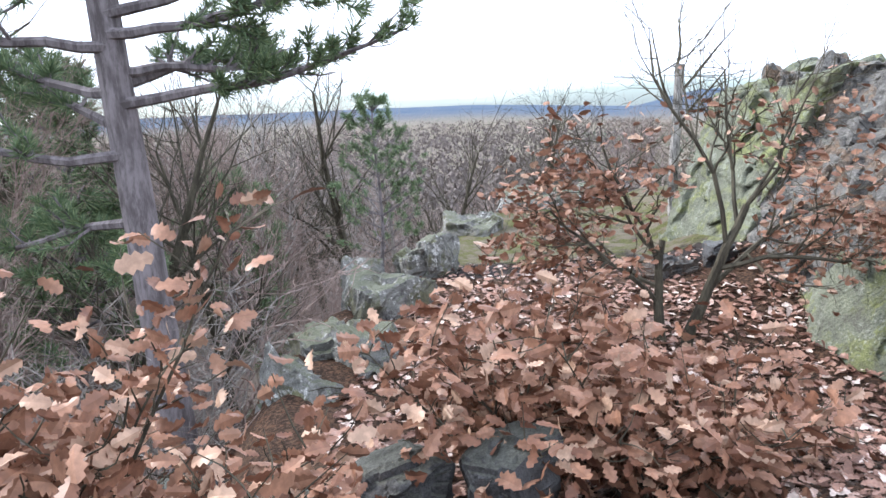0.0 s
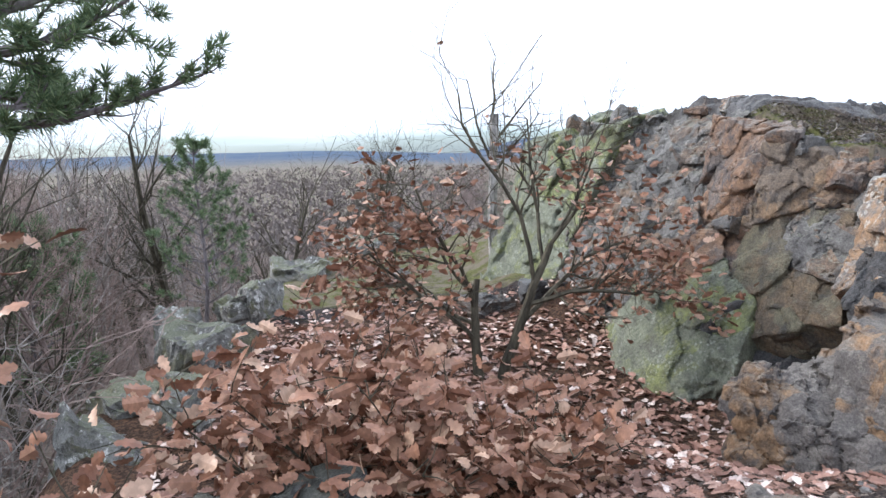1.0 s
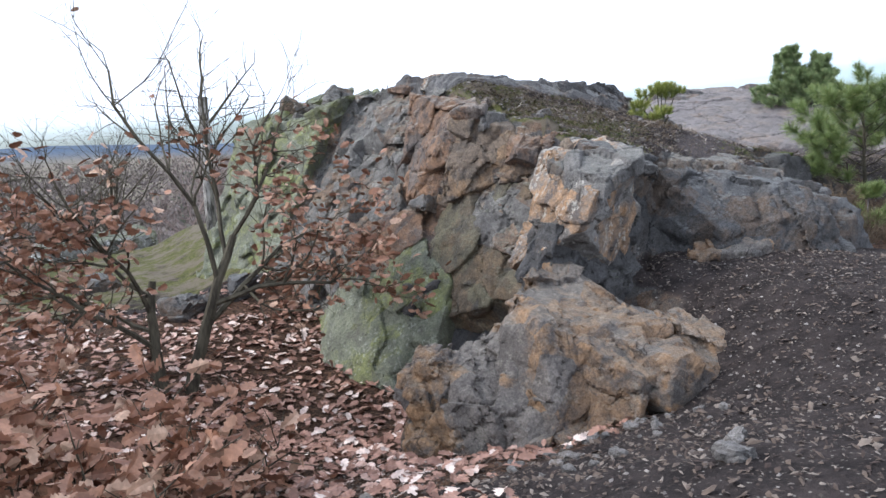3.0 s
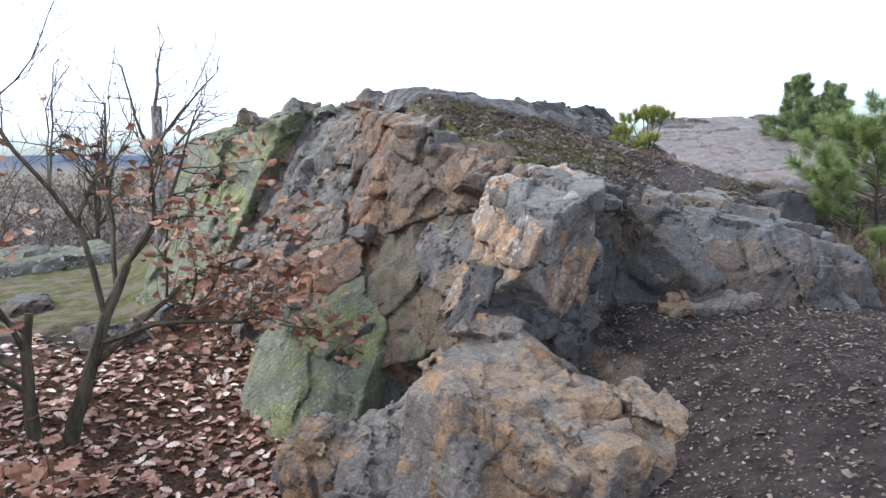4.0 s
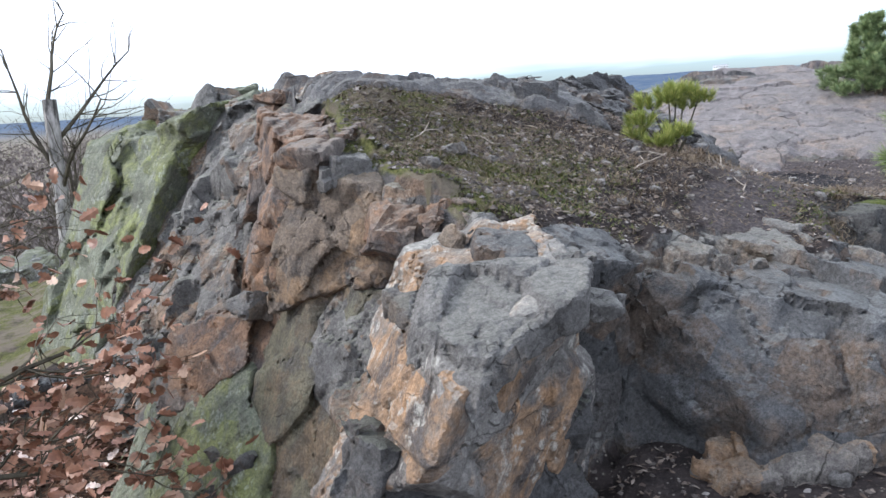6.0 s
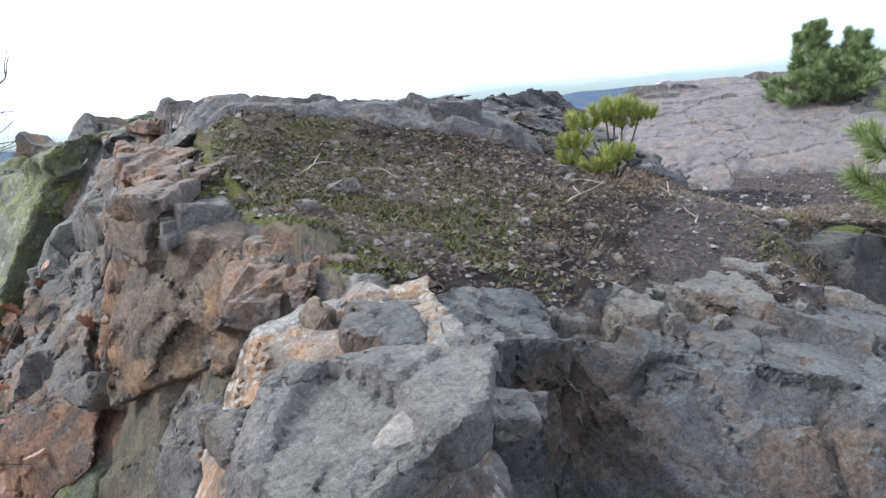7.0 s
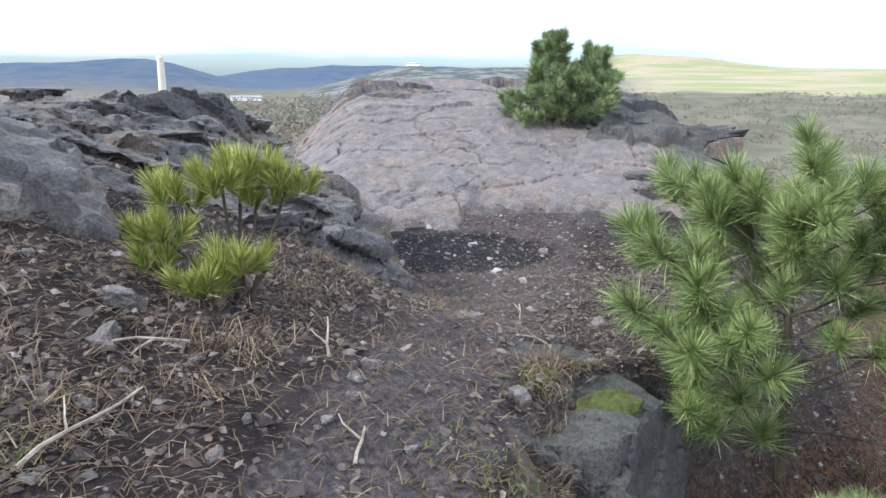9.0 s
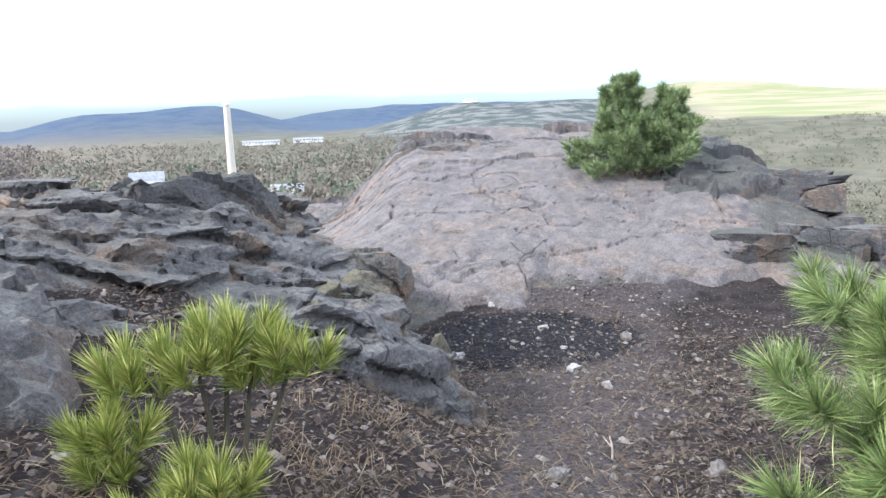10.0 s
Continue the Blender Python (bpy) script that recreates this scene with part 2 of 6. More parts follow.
def ground_material():
    s = Shade("ground_cover", 0.95, 0.1)
    mid, fine, grit = s.noise(6, 5), s.noise(38, 4, rough=0.75), s.noise(140, 3)
    soil = s.mix(s.ramp(mid, 0.3, 0.7), (0.019, 0.016, 0.016), (0.045, 0.037, 0.036))
    soil = s.mix(s.ramp(fine, 0.52, 0.75), soil, (0.085, 0.068, 0.06))
    soil = s.mix(s.ramp(s.cells(26), 0.22, 0.05), soil, (0.22, 0.2, 0.18))
    moss = s.mix(s.ramp(fine, 0.3, 0.7), (0.04, 0.047, 0.016), (0.14, 0.14, 0.055))
    moss = s.mix(s.ramp(s.noise(3, 5, rough=0.7), 0.42, 0.6), moss, (0.145, 0.122, 0.095))
    litter = s.mix(s.ramp(s.cells(16, out="Distance"), 0.1, 0.5), (0.1, 0.052, 0.033), (0.03, 0.02, 0.016))
    litter = s.mix(s.ramp(fine, 0.4, 0.7), litter, (0.15, 0.09, 0.06))
    wood = s.mix(s.ramp(s.noise(0.6, 6), 0.35, 0.65), (0.125, 0.106, 0.092), (0.23, 0.19, 0.16))
    wood = s.mix(s.ramp(s.noise(0.25, 4), 0.5, 0.6), wood, (0.09, 0.1, 0.055))
    trod = s.mix(s.ramp(fine, 0.35, 0.7), (0.045, 0.039, 0.04), (0.11, 0.095, 0.096))
    coal = s.mix(s.ramp(fine, 0.4, 0.7), (0.012, 0.012, 0.016), (0.05, 0.048, 0.05))
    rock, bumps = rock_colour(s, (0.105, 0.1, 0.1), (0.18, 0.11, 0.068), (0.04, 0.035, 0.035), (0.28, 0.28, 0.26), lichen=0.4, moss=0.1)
    wobble = s.math("MULTIPLY_ADD", s.noise(2.5, 6, rough=0.7), 0.9, -0.45)
    c = soil
    for name, colour in (("moss", moss), ("trod", trod), ("litter", litter), ("coal", coal), ("wood", wood)):
        c = s.mix(s.ramp(s.math("ADD", s.attr(name), wobble), 0.38, 0.62), c, colour)
    steep = s.ramp(s.math("MULTIPLY_ADD", s.noise(4, 5), 0.25, s.sep.outputs["Z"]), 0.92, 0.74)
    steep = s.math("MULTIPLY", steep, s.math("SUBTRACT", 1.0, s.math("MAXIMUM", s.attr("wood"), s.attr("litter"))))
    c = s.mix(s.math("MAXIMUM", steep, s.ramp(s.math("ADD", s.attr("bare"), wobble), 0.4, 0.55)), c, rock)
    field = s.mix(s.ramp(s.noise(0.004, 3), 0.4, 0.6), (0.32, 0.275, 0.19), (0.22, 0.245, 0.12))
    vale = s.mix(s.ramp(s.noise(0.02, 6, rough=0.7), 0.35, 0.65), (0.085, 0.088, 0.062), (0.15, 0.14, 0.105))
    c = s.mix(s.attr("vale"), c, vale)
    c = s.mix(s.attr("field"), c, field)
    # far hills: the blue of distance haze is put into the base colour
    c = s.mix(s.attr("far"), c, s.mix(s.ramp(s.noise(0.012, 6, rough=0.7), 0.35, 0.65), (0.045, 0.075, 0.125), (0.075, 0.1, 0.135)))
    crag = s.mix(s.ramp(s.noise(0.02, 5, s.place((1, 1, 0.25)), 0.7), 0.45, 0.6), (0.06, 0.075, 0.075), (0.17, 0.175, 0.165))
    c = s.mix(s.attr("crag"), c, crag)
    return s.done(c, [(mid, 0.5, 0.05), (fine, 0.9, 0.025), (grit, 0.5, 0.005)])


GROUND = ground_material()


def leaf_material(name, a, b, c, rough=0.6):
    s = Shade(name, rough, 0.3)
    col = s.mix(s.ramp(s.island(), 0.0, 0.6), a, b)
    col = s.mix(s.ramp(s.island(), 0.72, 0.95), col, c)
    col = s.mix(s.ramp(s.noise(30, 3), 0.35, 0.75), s.mix(0.35, col, (0, 0, 0)), col)
    return s.done(col)


OAK_LEAF = leaf_material("dry_oak_leaf", (0.221, 0.097, 0.06), (0.36, 0.184, 0.118), (0.544, 0.355, 0.252), 0.45)
LITTER_LEAF = leaf_material("fallen_leaf", (0.23, 0.116, 0.085), (0.445, 0.254, 0.192), (0.859, 0.706, 0.629), 0.45)
NEEDLE = leaf_material("pine_needle", (0.114, 0.187, 0.063), (0.236, 0.321, 0.11), (0.491, 0.52, 0.236), 0.35)
NEEDLE_BUSH = leaf_material("dwarf_pine_needle", (0.143, 0.221, 0.104), (0.26, 0.351, 0.156), (0.494, 0.533, 0.273), 0.45)
NEEDLE_FAR = leaf_material("dark_pine_needle", (0.09, 0.15, 0.08), (0.16, 0.235, 0.115), (0.28, 0.35, 0.18), 0.6)
# little pine: yellow green needles, with sunlight put into the brighter tones
NEEDLE_YELLOW = leaf_material("sunlit_pine_needle", (0.161, 0.23, 0.052), (0.345, 0.391, 0.092), (0.632, 0.598, 0.23), 0.4)
MOSS = leaf_material("moss_blade", (0.049, 0.077, 0.016), (0.122, 0.144, 0.033), (0.188, 0.166, 0.066), 0.8)
STRAW = leaf_material("dry_grass", (0.085, 0.059, 0.036), (0.156, 0.11, 0.071), (0.289, 0.235, 0.161), 0.8)


def bark_material(name, a, b, scale=1.0):
    s = Shade(name, 0.9, 0.2)
    v = s.place((14 * scale, 14 * scale, 3.5 * scale))
    n, f = s.noise(1.0, 6, v, 0.7), s.noise(30 * scale, 4)
    c = s.mix(s.ramp(n, 0.35, 0.65), a, b)
    c = s.mix(s.ramp(s.noise(2.5, 4), 0.55, 0.75), c, tuple(x * 0.6 for x in b))
    return s.done(c, [(n, 0.8, 0.02), (f, 0.4, 0.005)])


BARK_PINE = bark_material("pine_bark", (0.09, 0.078, 0.08), (0.22, 0.195, 0.205))
BARK_OAK = bark_material("oak_bark", (0.038, 0.033, 0.025), (0.095, 0.085, 0.062))
BARK_BARE = bark_material("bare_wood", (0.156, 0.14, 0.13), (0.336, 0.305, 0.281))
BARK_BROWN = bark_material("brown_twig", (0.18, 0.137, 0.125), (0.336, 0.258, 0.23))
BARK_BIRCH = bark_material("birch_bark", (0.05, 0.048, 0.045), (0.42, 0.4, 0.38))


def plain_material(name, colour, rough=0.8, spread=0.3, scale=0.6):
    s = Shade(name, rough, 0.3)
    n = s.noise(scale, 5)
    return s.done(s.mix(s.ramp(n, 0.3, 0.7), colour, tuple(v * (1 - spread) for v in colour)))


MOSS_PAD = plain_material("moss_cushion", (0.07, 0.085, 0.018), 0.95, 0.6, 40)
CONCRETE = plain_material("pale_concrete", (0.62, 0.58, 0.5), spread=0.15, scale=0.1)
WHITE_WALL = plain_material("white_render", (0.75, 0.76, 0.76), spread=0.1)
ROOF_RED = plain_material("red_roof", (0.45, 0.13, 0.08))
ROOF_GREY = plain_material("grey_roof", (0.3, 0.32, 0.35))
GLASS_DARK = plain_material("dark_window", (0.05, 0.06, 0.08), 0.2)
STONE = rock_material("loose_stone", (0.17, 0.155, 0.145), (0.2, 0.15, 0.12), pale=(0.42, 0.4, 0.39), warmth=0.5, lichen=0.6, moss=0.0)


# ---- mesh helpers ----
def mesh_object(name, verts, faces, material, parent=None, smooth=False, label=""):
    me = bpy.data.meshes.new(name)
    if isinstance(faces, np.ndarray):
        n, k = faces.shape
        me.vertices.add(len(verts))
        me.vertices.foreach_set("co", np.asarray(verts, np.float32).ravel())
        me.loops.add(n * k)
        me.loops.foreach_set("vertex_index", faces.astype(np.int32).ravel())
        me.polygons.add(n)
        me.polygons.foreach_set("loop_start", np.arange(0, n * k, k, dtype=np.int32))
        me.update(calc_edges=True)
    else:
        me.from_pydata([tuple(v) for v in verts], [], faces)
    me.materials.append(material)
    me.polygons.foreach_set("use_smooth", np.full(len(me.polygons), smooth))
    me.update()
    ob = new(name, me)
    if parent:
        ob.parent = parent
    if label:
        ob["label"] = label
    return ob


def empty(name, at=(0, 0, 0), turn=0.0):
    ob = new(name)
    ob.matrix_basis = pose(*at, 0, 0, turn)
    return ob


def sstep(a, b, x):
    u = np.clip((x - a) / (b - a), 0, 1)
    return u * u * (3 - 2 * u)


def hash3(i, j, k, seed):
    """Three random numbers in 0..1 for each whole-number cell."""
    out = []
    for q in range(3):
        v = np.sin(i * 127.1 + j * 311.7 + k * 74.7 + (seed + q * 17.3) * 53.9) * 43758.5453
        out.append(v - np.floor(v))
    return out


def hash1(i, j, k, seed):
    """One random number in 0..1 for each whole-number cell."""
    v = np.sin(i * 127.1 + j * 311.7 + k * 74.7 + seed * 53.9) * 43758.5453
    return v - np.floor(v)


DICE = np.random.RandomState(3).rand(4096, 6)


def fbm(p, scale, octaves=4, seed=0.0):
    """Value noise of points p (n, 3), about -1..1."""
    total, amp, norm = np.zeros(len(p)), 1.0, 0.0
    q = p * scale
    for o in range(octaves):
        c = np.floor(q).astype(np.int64)
        f = q - c
        f = f * f * (3 - 2 * f)
        acc = 0
        for dx in (0, 1):
            for dy in (0, 1):
                for dz in (0, 1):
                    w = (f[:, 0] if dx else 1 - f[:, 0]) * (f[:, 1] if dy else 1 - f[:, 1]) * (f[:, 2] if dz else 1 - f[:, 2])
                    acc = acc + w * hash1(c[:, 0] + dx, c[:, 1] + dy, c[:, 2] + dz, seed + o * 7.1)
        total, norm = total + amp * (acc * 2 - 1), norm + amp
        q, amp = q * 2.03, amp * 0.5
    return total / norm


def fractured(p, size, seed, tilt=0.8, stretch=(1, 1, 1)):
    """Blocky relief: every cell of broken rock is a tilted flat facet. About -1..1 times size."""
    q = p / (size * np.asarray(stretch, float))
    base = np.floor(q).astype(np.int64)
    best, value = np.full(len(p), 1e9), np.zeros(len(p))
    for dx in (-1, 0, 1):
        for dy in (-1, 0, 1):
            for dz in (-1, 0, 1):
                c = base + (dx, dy, dz)
                h = np.stack(hash3(c[:, 0], c[:, 1], c[:, 2], seed), 1)
                g = np.stack(hash3(c[:, 0], c[:, 1], c[:, 2], seed + 91), 1) * 2 - 1
                d = q - (c + 0.15 + 0.7 * h)
                r = (d * d).sum(1)
                near = r < best
                best = np.where(near, r, best)
                value = np.where(near, g[:, 0] * 0.6 + tilt * (d * g[:, [1, 2, 0]]).sum(1), value)
    return value * size


def rock(name, at, size, turn=(0, 0, 0), material=None, seed=1, chip=0.2, cell=0.6, square=9.0, taper=(0.0, 0.0), lean=(0.0, 0.0), res=44, cuts=(), parent=None, label="", rough=0.006):
    """A broken block: a squarish body whose faces are cut into flat facets. turn in degrees, taper narrows the top in x and y, lean shifts the top."""
    g = np.linspace(-1, 1, res + 1)
    u, v = np.meshgrid(g, g, indexing="ij")
    u, v, one = u.ravel(), v.ravel(), np.ones((res + 1) ** 2)
    sides = [(u, v, one), (v, u, -one), (one, u, v), (-one, v, u), (v, one, u), (u, -one, v)]
    p = np.concatenate([np.stack(s, 1) for s in sides])
    n = (res + 1) ** 2
    i = np.arange(n).reshape(res + 1, res + 1)
    quad = np.stack([i[:-1, :-1].ravel(), i[1:, :-1].ravel(), i[1:, 1:].ravel(), i[:-1, 1:].ravel()], 1)
    faces = np.concatenate([quad + k * n for k in range(6)])
    key = np.round(p * 1e4).astype(np.int64)
    _, first, back = np.unique(key, axis=0, return_index=True, return_inverse=True)
    p, faces = p[first], back.reshape(-1)[faces]
    p = p / (np.abs(p) ** square).sum(1, keepdims=True) ** (1 / square)
    up = (p[:, 2] + 1) / 2
    half = np.asarray(size) / 2
    way = p / np.linalg.norm(p, axis=1, keepdims=True)
    q = p * half
    q[:, 0] = q[:, 0] * (1 - taper[0] * up) + lean[0] * up
    q[:, 1] = q[:, 1] * (1 - taper[1] * up) + lean[1] * up
    s0 = seed * 3.7
    rnd = random.Random(seed)
    shaves = [(rnd.gauss(0, 1), rnd.gauss(0, 1), rnd.gauss(0, 1), rnd.uniform(0.82, 1.0)) for _ in range(7)]
    for nx, ny, nz, reach in [*shaves, *cuts]:
        n3 = np.array((nx, ny, nz)) / math.sqrt(nx * nx + ny * ny + nz * nz)
        over = np.maximum(0, q @ n3 - reach * np.sqrt(((half * n3) ** 2).sum()))
        q = q - over[:, None] * n3
    small = min(size)
    off = fractured(q + s0, cell, s0, 0.9) * chip + fractured(q + s0, cell * 0.38, s0 + 5, 0.9) * chip * 0.85 + fractured(q + s0, cell * 0.13, s0 + 9, 0.9) * chip * 0.8 + fbm(q + s0, 9, 4, s0) * rough
    q = q + way * np.clip(off, -0.35 * small, 0.35 * small)[:, None]
    ob = mesh_object(name, q, faces, material or ROCK, parent, False, label)
    ob.matrix_basis = pose(*at, *turn)
    return ob


BED = np.array(Matrix.Rotation(radians(-18), 3, "Z") @ Matrix.Rotation(radians(34), 3, "Y"))     # the joints of the bedrock: steep sheets that lean back from the hollow


def jointed(p, size, seed, stretch=(0.7, 1.2, 1.0), bed=BED):
    """Jointed rock: a step for every broken cell, and the distance to the nearest joint."""
    q = (p @ bed) / (size * np.asarray(stretch, float))
    base = np.floor(q).astype(np.int64)
    one, two, best, lies = np.full(len(p), 1e9), np.full(len(p), 1e9), np.zeros(len(p), np.int64), np.zeros(p.shape)
    shift = int(seed * 977) % 4096
    for dx in (-1, 0, 1):
        for dy in (-1, 0, 1):
            for dz in (-1, 0, 1):
                c = base + (dx, dy, dz)
                cell = ((c[:, 0] * 73856093) ^ (c[:, 1] * 19349663) ^ (c[:, 2] * 83492791)) + shift & 4095
                d = q - c - 0.1 - 0.8 * DICE[cell, :3]
                r = np.einsum("ij,ij->i", d, d)
                near = r < one
                two = np.where(near, one, np.minimum(two, r))
                one = np.where(near, r, one)
                best = np.where(near, cell, best)
                lies[near] = d[near]
    g = DICE[best, 3:] * 2 - 1
    value = g[:, 0] * 0.6 + 0.9 * (lies * g[:, [1, 2, 0]]).sum(1)
    return value * size, (np.sqrt(two) - np.sqrt(one)) * size


def skin(s, lo, step):
    """The zero surface of a block of samples, as points and quads."""
    inside = s < 0
    nx, ny, nz = s.shape
    count = np.zeros((nx - 1, ny - 1, nz - 1))
    total = np.zeros((count.size, 3))
    quads = []
    for axis in range(3):
        u, v = [k for k in range(3) if k != axis]
        first, second = [slice(None)] * 3, [slice(None)] * 3
        first[axis], second[axis] = slice(None, -1), slice(1, None)
        s0, s1 = s[tuple(first)], s[tuple(second)]
        i, j, k = np.nonzero(inside[tuple(first)] != inside[tuple(second)])
        at = np.stack([i, j, k], 1)
        t = s0[i, j, k] / (s0[i, j, k] - s1[i, j, k])
        p = at.astype(float)
        p[:, axis] += t
        ring = []
        for du, dv in ((0, 0), (-1, 0), (-1, -1), (0, -1)):
            c = at.copy()
            c[:, u] += du
            c[:, v] += dv
            ring.append(c)
        ok = np.all([(c >= 0).all(1) & (c < np.array(count.shape)).all(1) for c in ring], 0)
        for c in ring:
            good = (c >= 0).all(1) & (c < np.array(count.shape)).all(1)
            at_cell = np.ravel_multi_index(tuple(c[good].T), count.shape)
            for w in range(3):
                total[:, w] += np.bincount(at_cell, p[good, w], count.size)
            count += np.bincount(at_cell, minlength=count.size).reshape(count.shape)
        ring = [np.ravel_multi_index(tuple(c[ok].T), count.shape) for c in ring]
        q = np.stack(ring, 1)
        turn = inside[tuple(first)][i, j, k][ok] ^ (axis == 1)
        quads.append(np.where(turn[:, None], q, q[:, ::-1]))
    used = np.nonzero(count.ravel())[0]
    number = np.full(count.size, -1)
    number[used] = np.arange(len(used))
    pts = total[used] / count.ravel()[used][:, None] * step + np.asarray(lo)
    return pts, number[np.concatenate(quads)]


def hewn(name, faces, lo, hi, material, seed, parent=None, step=0.024, bite=1.0, cell=0.42, label="", holes=(), grain=(0.7, 1.2, 1.0), bed=BED):
    """Bedrock bounded by the given faces (a point and the way it looks), broken along its joints; holes are hollows (centre, radii)."""
    lo, hi = np.asarray(lo, float) - 0.1, np.asarray(hi, float) + 0.1
    n = np.ceil((hi - lo) / step).astype(int) + 1
    ax = [lo[k] + step * np.arange(n[k]) for k in range(3)]
    g = np.stack(np.meshgrid(*ax, indexing="ij"), -1).reshape(-1, 3)
    bounds = [((0, 0, lo[2] + 0.1), (0, 0, -1)), ((0, 0, hi[2] - 0.1), (0, 0, 1)), ((lo[0] + 0.1, 0, 0), (-1, 0, 0)), ((hi[0] - 0.1, 0, 0), (1, 0, 0)), ((0, lo[1] + 0.1, 0), (0, -1, 0)), ((0, hi[1] - 0.1, 0), (0, 1, 0))]
    s = np.full(len(g), -9.0)
    for at, way in [*faces, *bounds]:
        w = np.asarray(way, float) / math.sqrt(sum(v * v for v in way))
        s = np.maximum(s, g @ w - float(np.dot(at, w)))
    for at, radii in holes:
        s = np.maximum(s, (1 - np.sqrt((((g - np.asarray(at)) / np.asarray(radii)) ** 2).sum(1))) * min(radii))
    near = np.abs(s) < 0.09 * max(1.0, bite)
    p = g[near]
    wave = np.sin(p[:, [1, 2, 0]] * 6.1 + seed) + 0.5 * np.sin(p[:, [2, 0, 1]] * 14.3 + seed)
    off = 0.0
    for size, amp, cut, wide in ((cell, 0.17, 0.04, 0.012), (cell * 0.42, 0.12, 0.014, 0.008), (cell * 0.17, 0.09, 0.0, 0.01))[:3 if step < 0.023 else 2]:
        jump, gap = jointed(p + wave * size * 0.1 + seed * 1.7, size, seed * 3.1 + size, grain, bed)
        off = off + jump * amp - cut * np.exp(-(gap / wide) ** 2)
    s[near] -= bite * (off + 0.006 * fbm(p, 9, 3, seed + 5.0))
    s = s.reshape(n)
    s[[0, -1], :, :], s[:, [0, -1], :], s[:, :, [0, -1]] = 0.1, 0.1, 0.1
    pts, quads = skin(s, lo, step)
    if parent is None:
        mid = np.array(((lo[0] + hi[0]) / 2, (lo[1] + hi[1]) / 2, lo[2] + 0.1))
        ob = mesh_object(name, pts - mid, quads, material, None, False, label)
        ob.matrix_basis = pose(*mid)
    else:
        ob = mesh_object(name, pts, quads, material, parent, False, label)
        ob.matrix_parent_inverse = parent.matrix_basis.inverted()
    return ob


def tube(vs, fs, a, b, ra, rb, sides=4):
    a, b = Vector(a), Vector(b)
    d = (b - a).normalized()
    x = d.orthogonal().normalized()
    y = d.cross(x)
    k = len(vs)
    for c, r in ((a, ra), (b, rb)):
        for s in range(sides):
            w = 2 * math.pi * s / sides
            vs.append(c + x * (r * math.cos(w)) + y * (r * math.sin(w)))
    for s in range(sides):
        t = (s + 1) % sides
        fs.append((k + s, k + t, k + sides + t, k + sides + s))


def limb(vs, fs, rnd, start, way, length, radius, steps, bend, lift=0.0, sides=5, end=0.35):
    """A crooked tapering limb, one closed skin. Returns its points with their radii."""
    p, d = Vector(start), Vector(way).normalized()
    x = d.orthogonal().normalized()
    pts = [(p.copy(), radius)]
    base = len(vs)
    for k in range(steps + 1):
        r = radius * (1 - (1 - end) * k / steps)
        x = (x - d * x.dot(d)).normalized()
        y = d.cross(x)
        for q in range(sides):
            w = 2 * math.pi * q / sides
            vs.append(p + x * (r * math.cos(w)) + y * (r * math.sin(w)))
        if k == steps:
            break
        d = (d + Vector((rnd.gauss(0, bend), rnd.gauss(0, bend), rnd.gauss(0, bend) + lift))).normalized()
        p = p + d * (length / steps)
        pts.append((p.copy(), radius * (1 - (1 - end) * (k + 1) / steps)))
        for q in range(sides):
            t = (q + 1) % sides
            fs.append((base + k * sides + q, base + k * sides + t, base + (k + 1) * sides + t, base + (k + 1) * sides + q))
    fs.append(tuple(base + steps * sides + q for q in range(sides)))
    return pts


def side_way(rnd, d, spread):
    x = d.orthogonal().normalized()
    y = d.cross(x)
    w = rnd.uniform(0, 2 * math.pi)
    return (d * math.cos(spread) + (x * math.cos(w) + y * math.sin(w)) * math.sin(spread)).normalized()


# ---- the lie of the land ----
CLIFF_Y, CLIFF_X = (4.2, 4.9, 5.8, 6.7, 7.6, 8.6, 9.8, 11.4, 13.0, 15.0), (5.3, 5.55, 5.3, 5.05, 5.35, 5.4, 5.2, 4.9, 5.0, 6.2)
LEDGE_X, LEDGE_Y = (4.6, 5.3, 6.2, 7.0, 7.6, 8.0, 8.4, 8.9, 9.3, 9.8, 10.2, 10.8, 11.5, 13.8, 16.0, 19.0), (5.1, 5.1, 5.05, 5.1, 4.9, 4.85, 5.1, 5.55, 5.8, 5.65, 5.3, 5.0, 5.0, 5.5, 6.6, 7.9)
BRINK_Y, BRINK_X = (2.0, 4.0, 5.5, 6.5, 8.0, 9.0, 10.0, 11.5, 15.0, 20.0), (-1.3, -1.2, -1.25, -1.35, -1.2, -0.6, -0.3, 0.0, 0.7, 2.0)


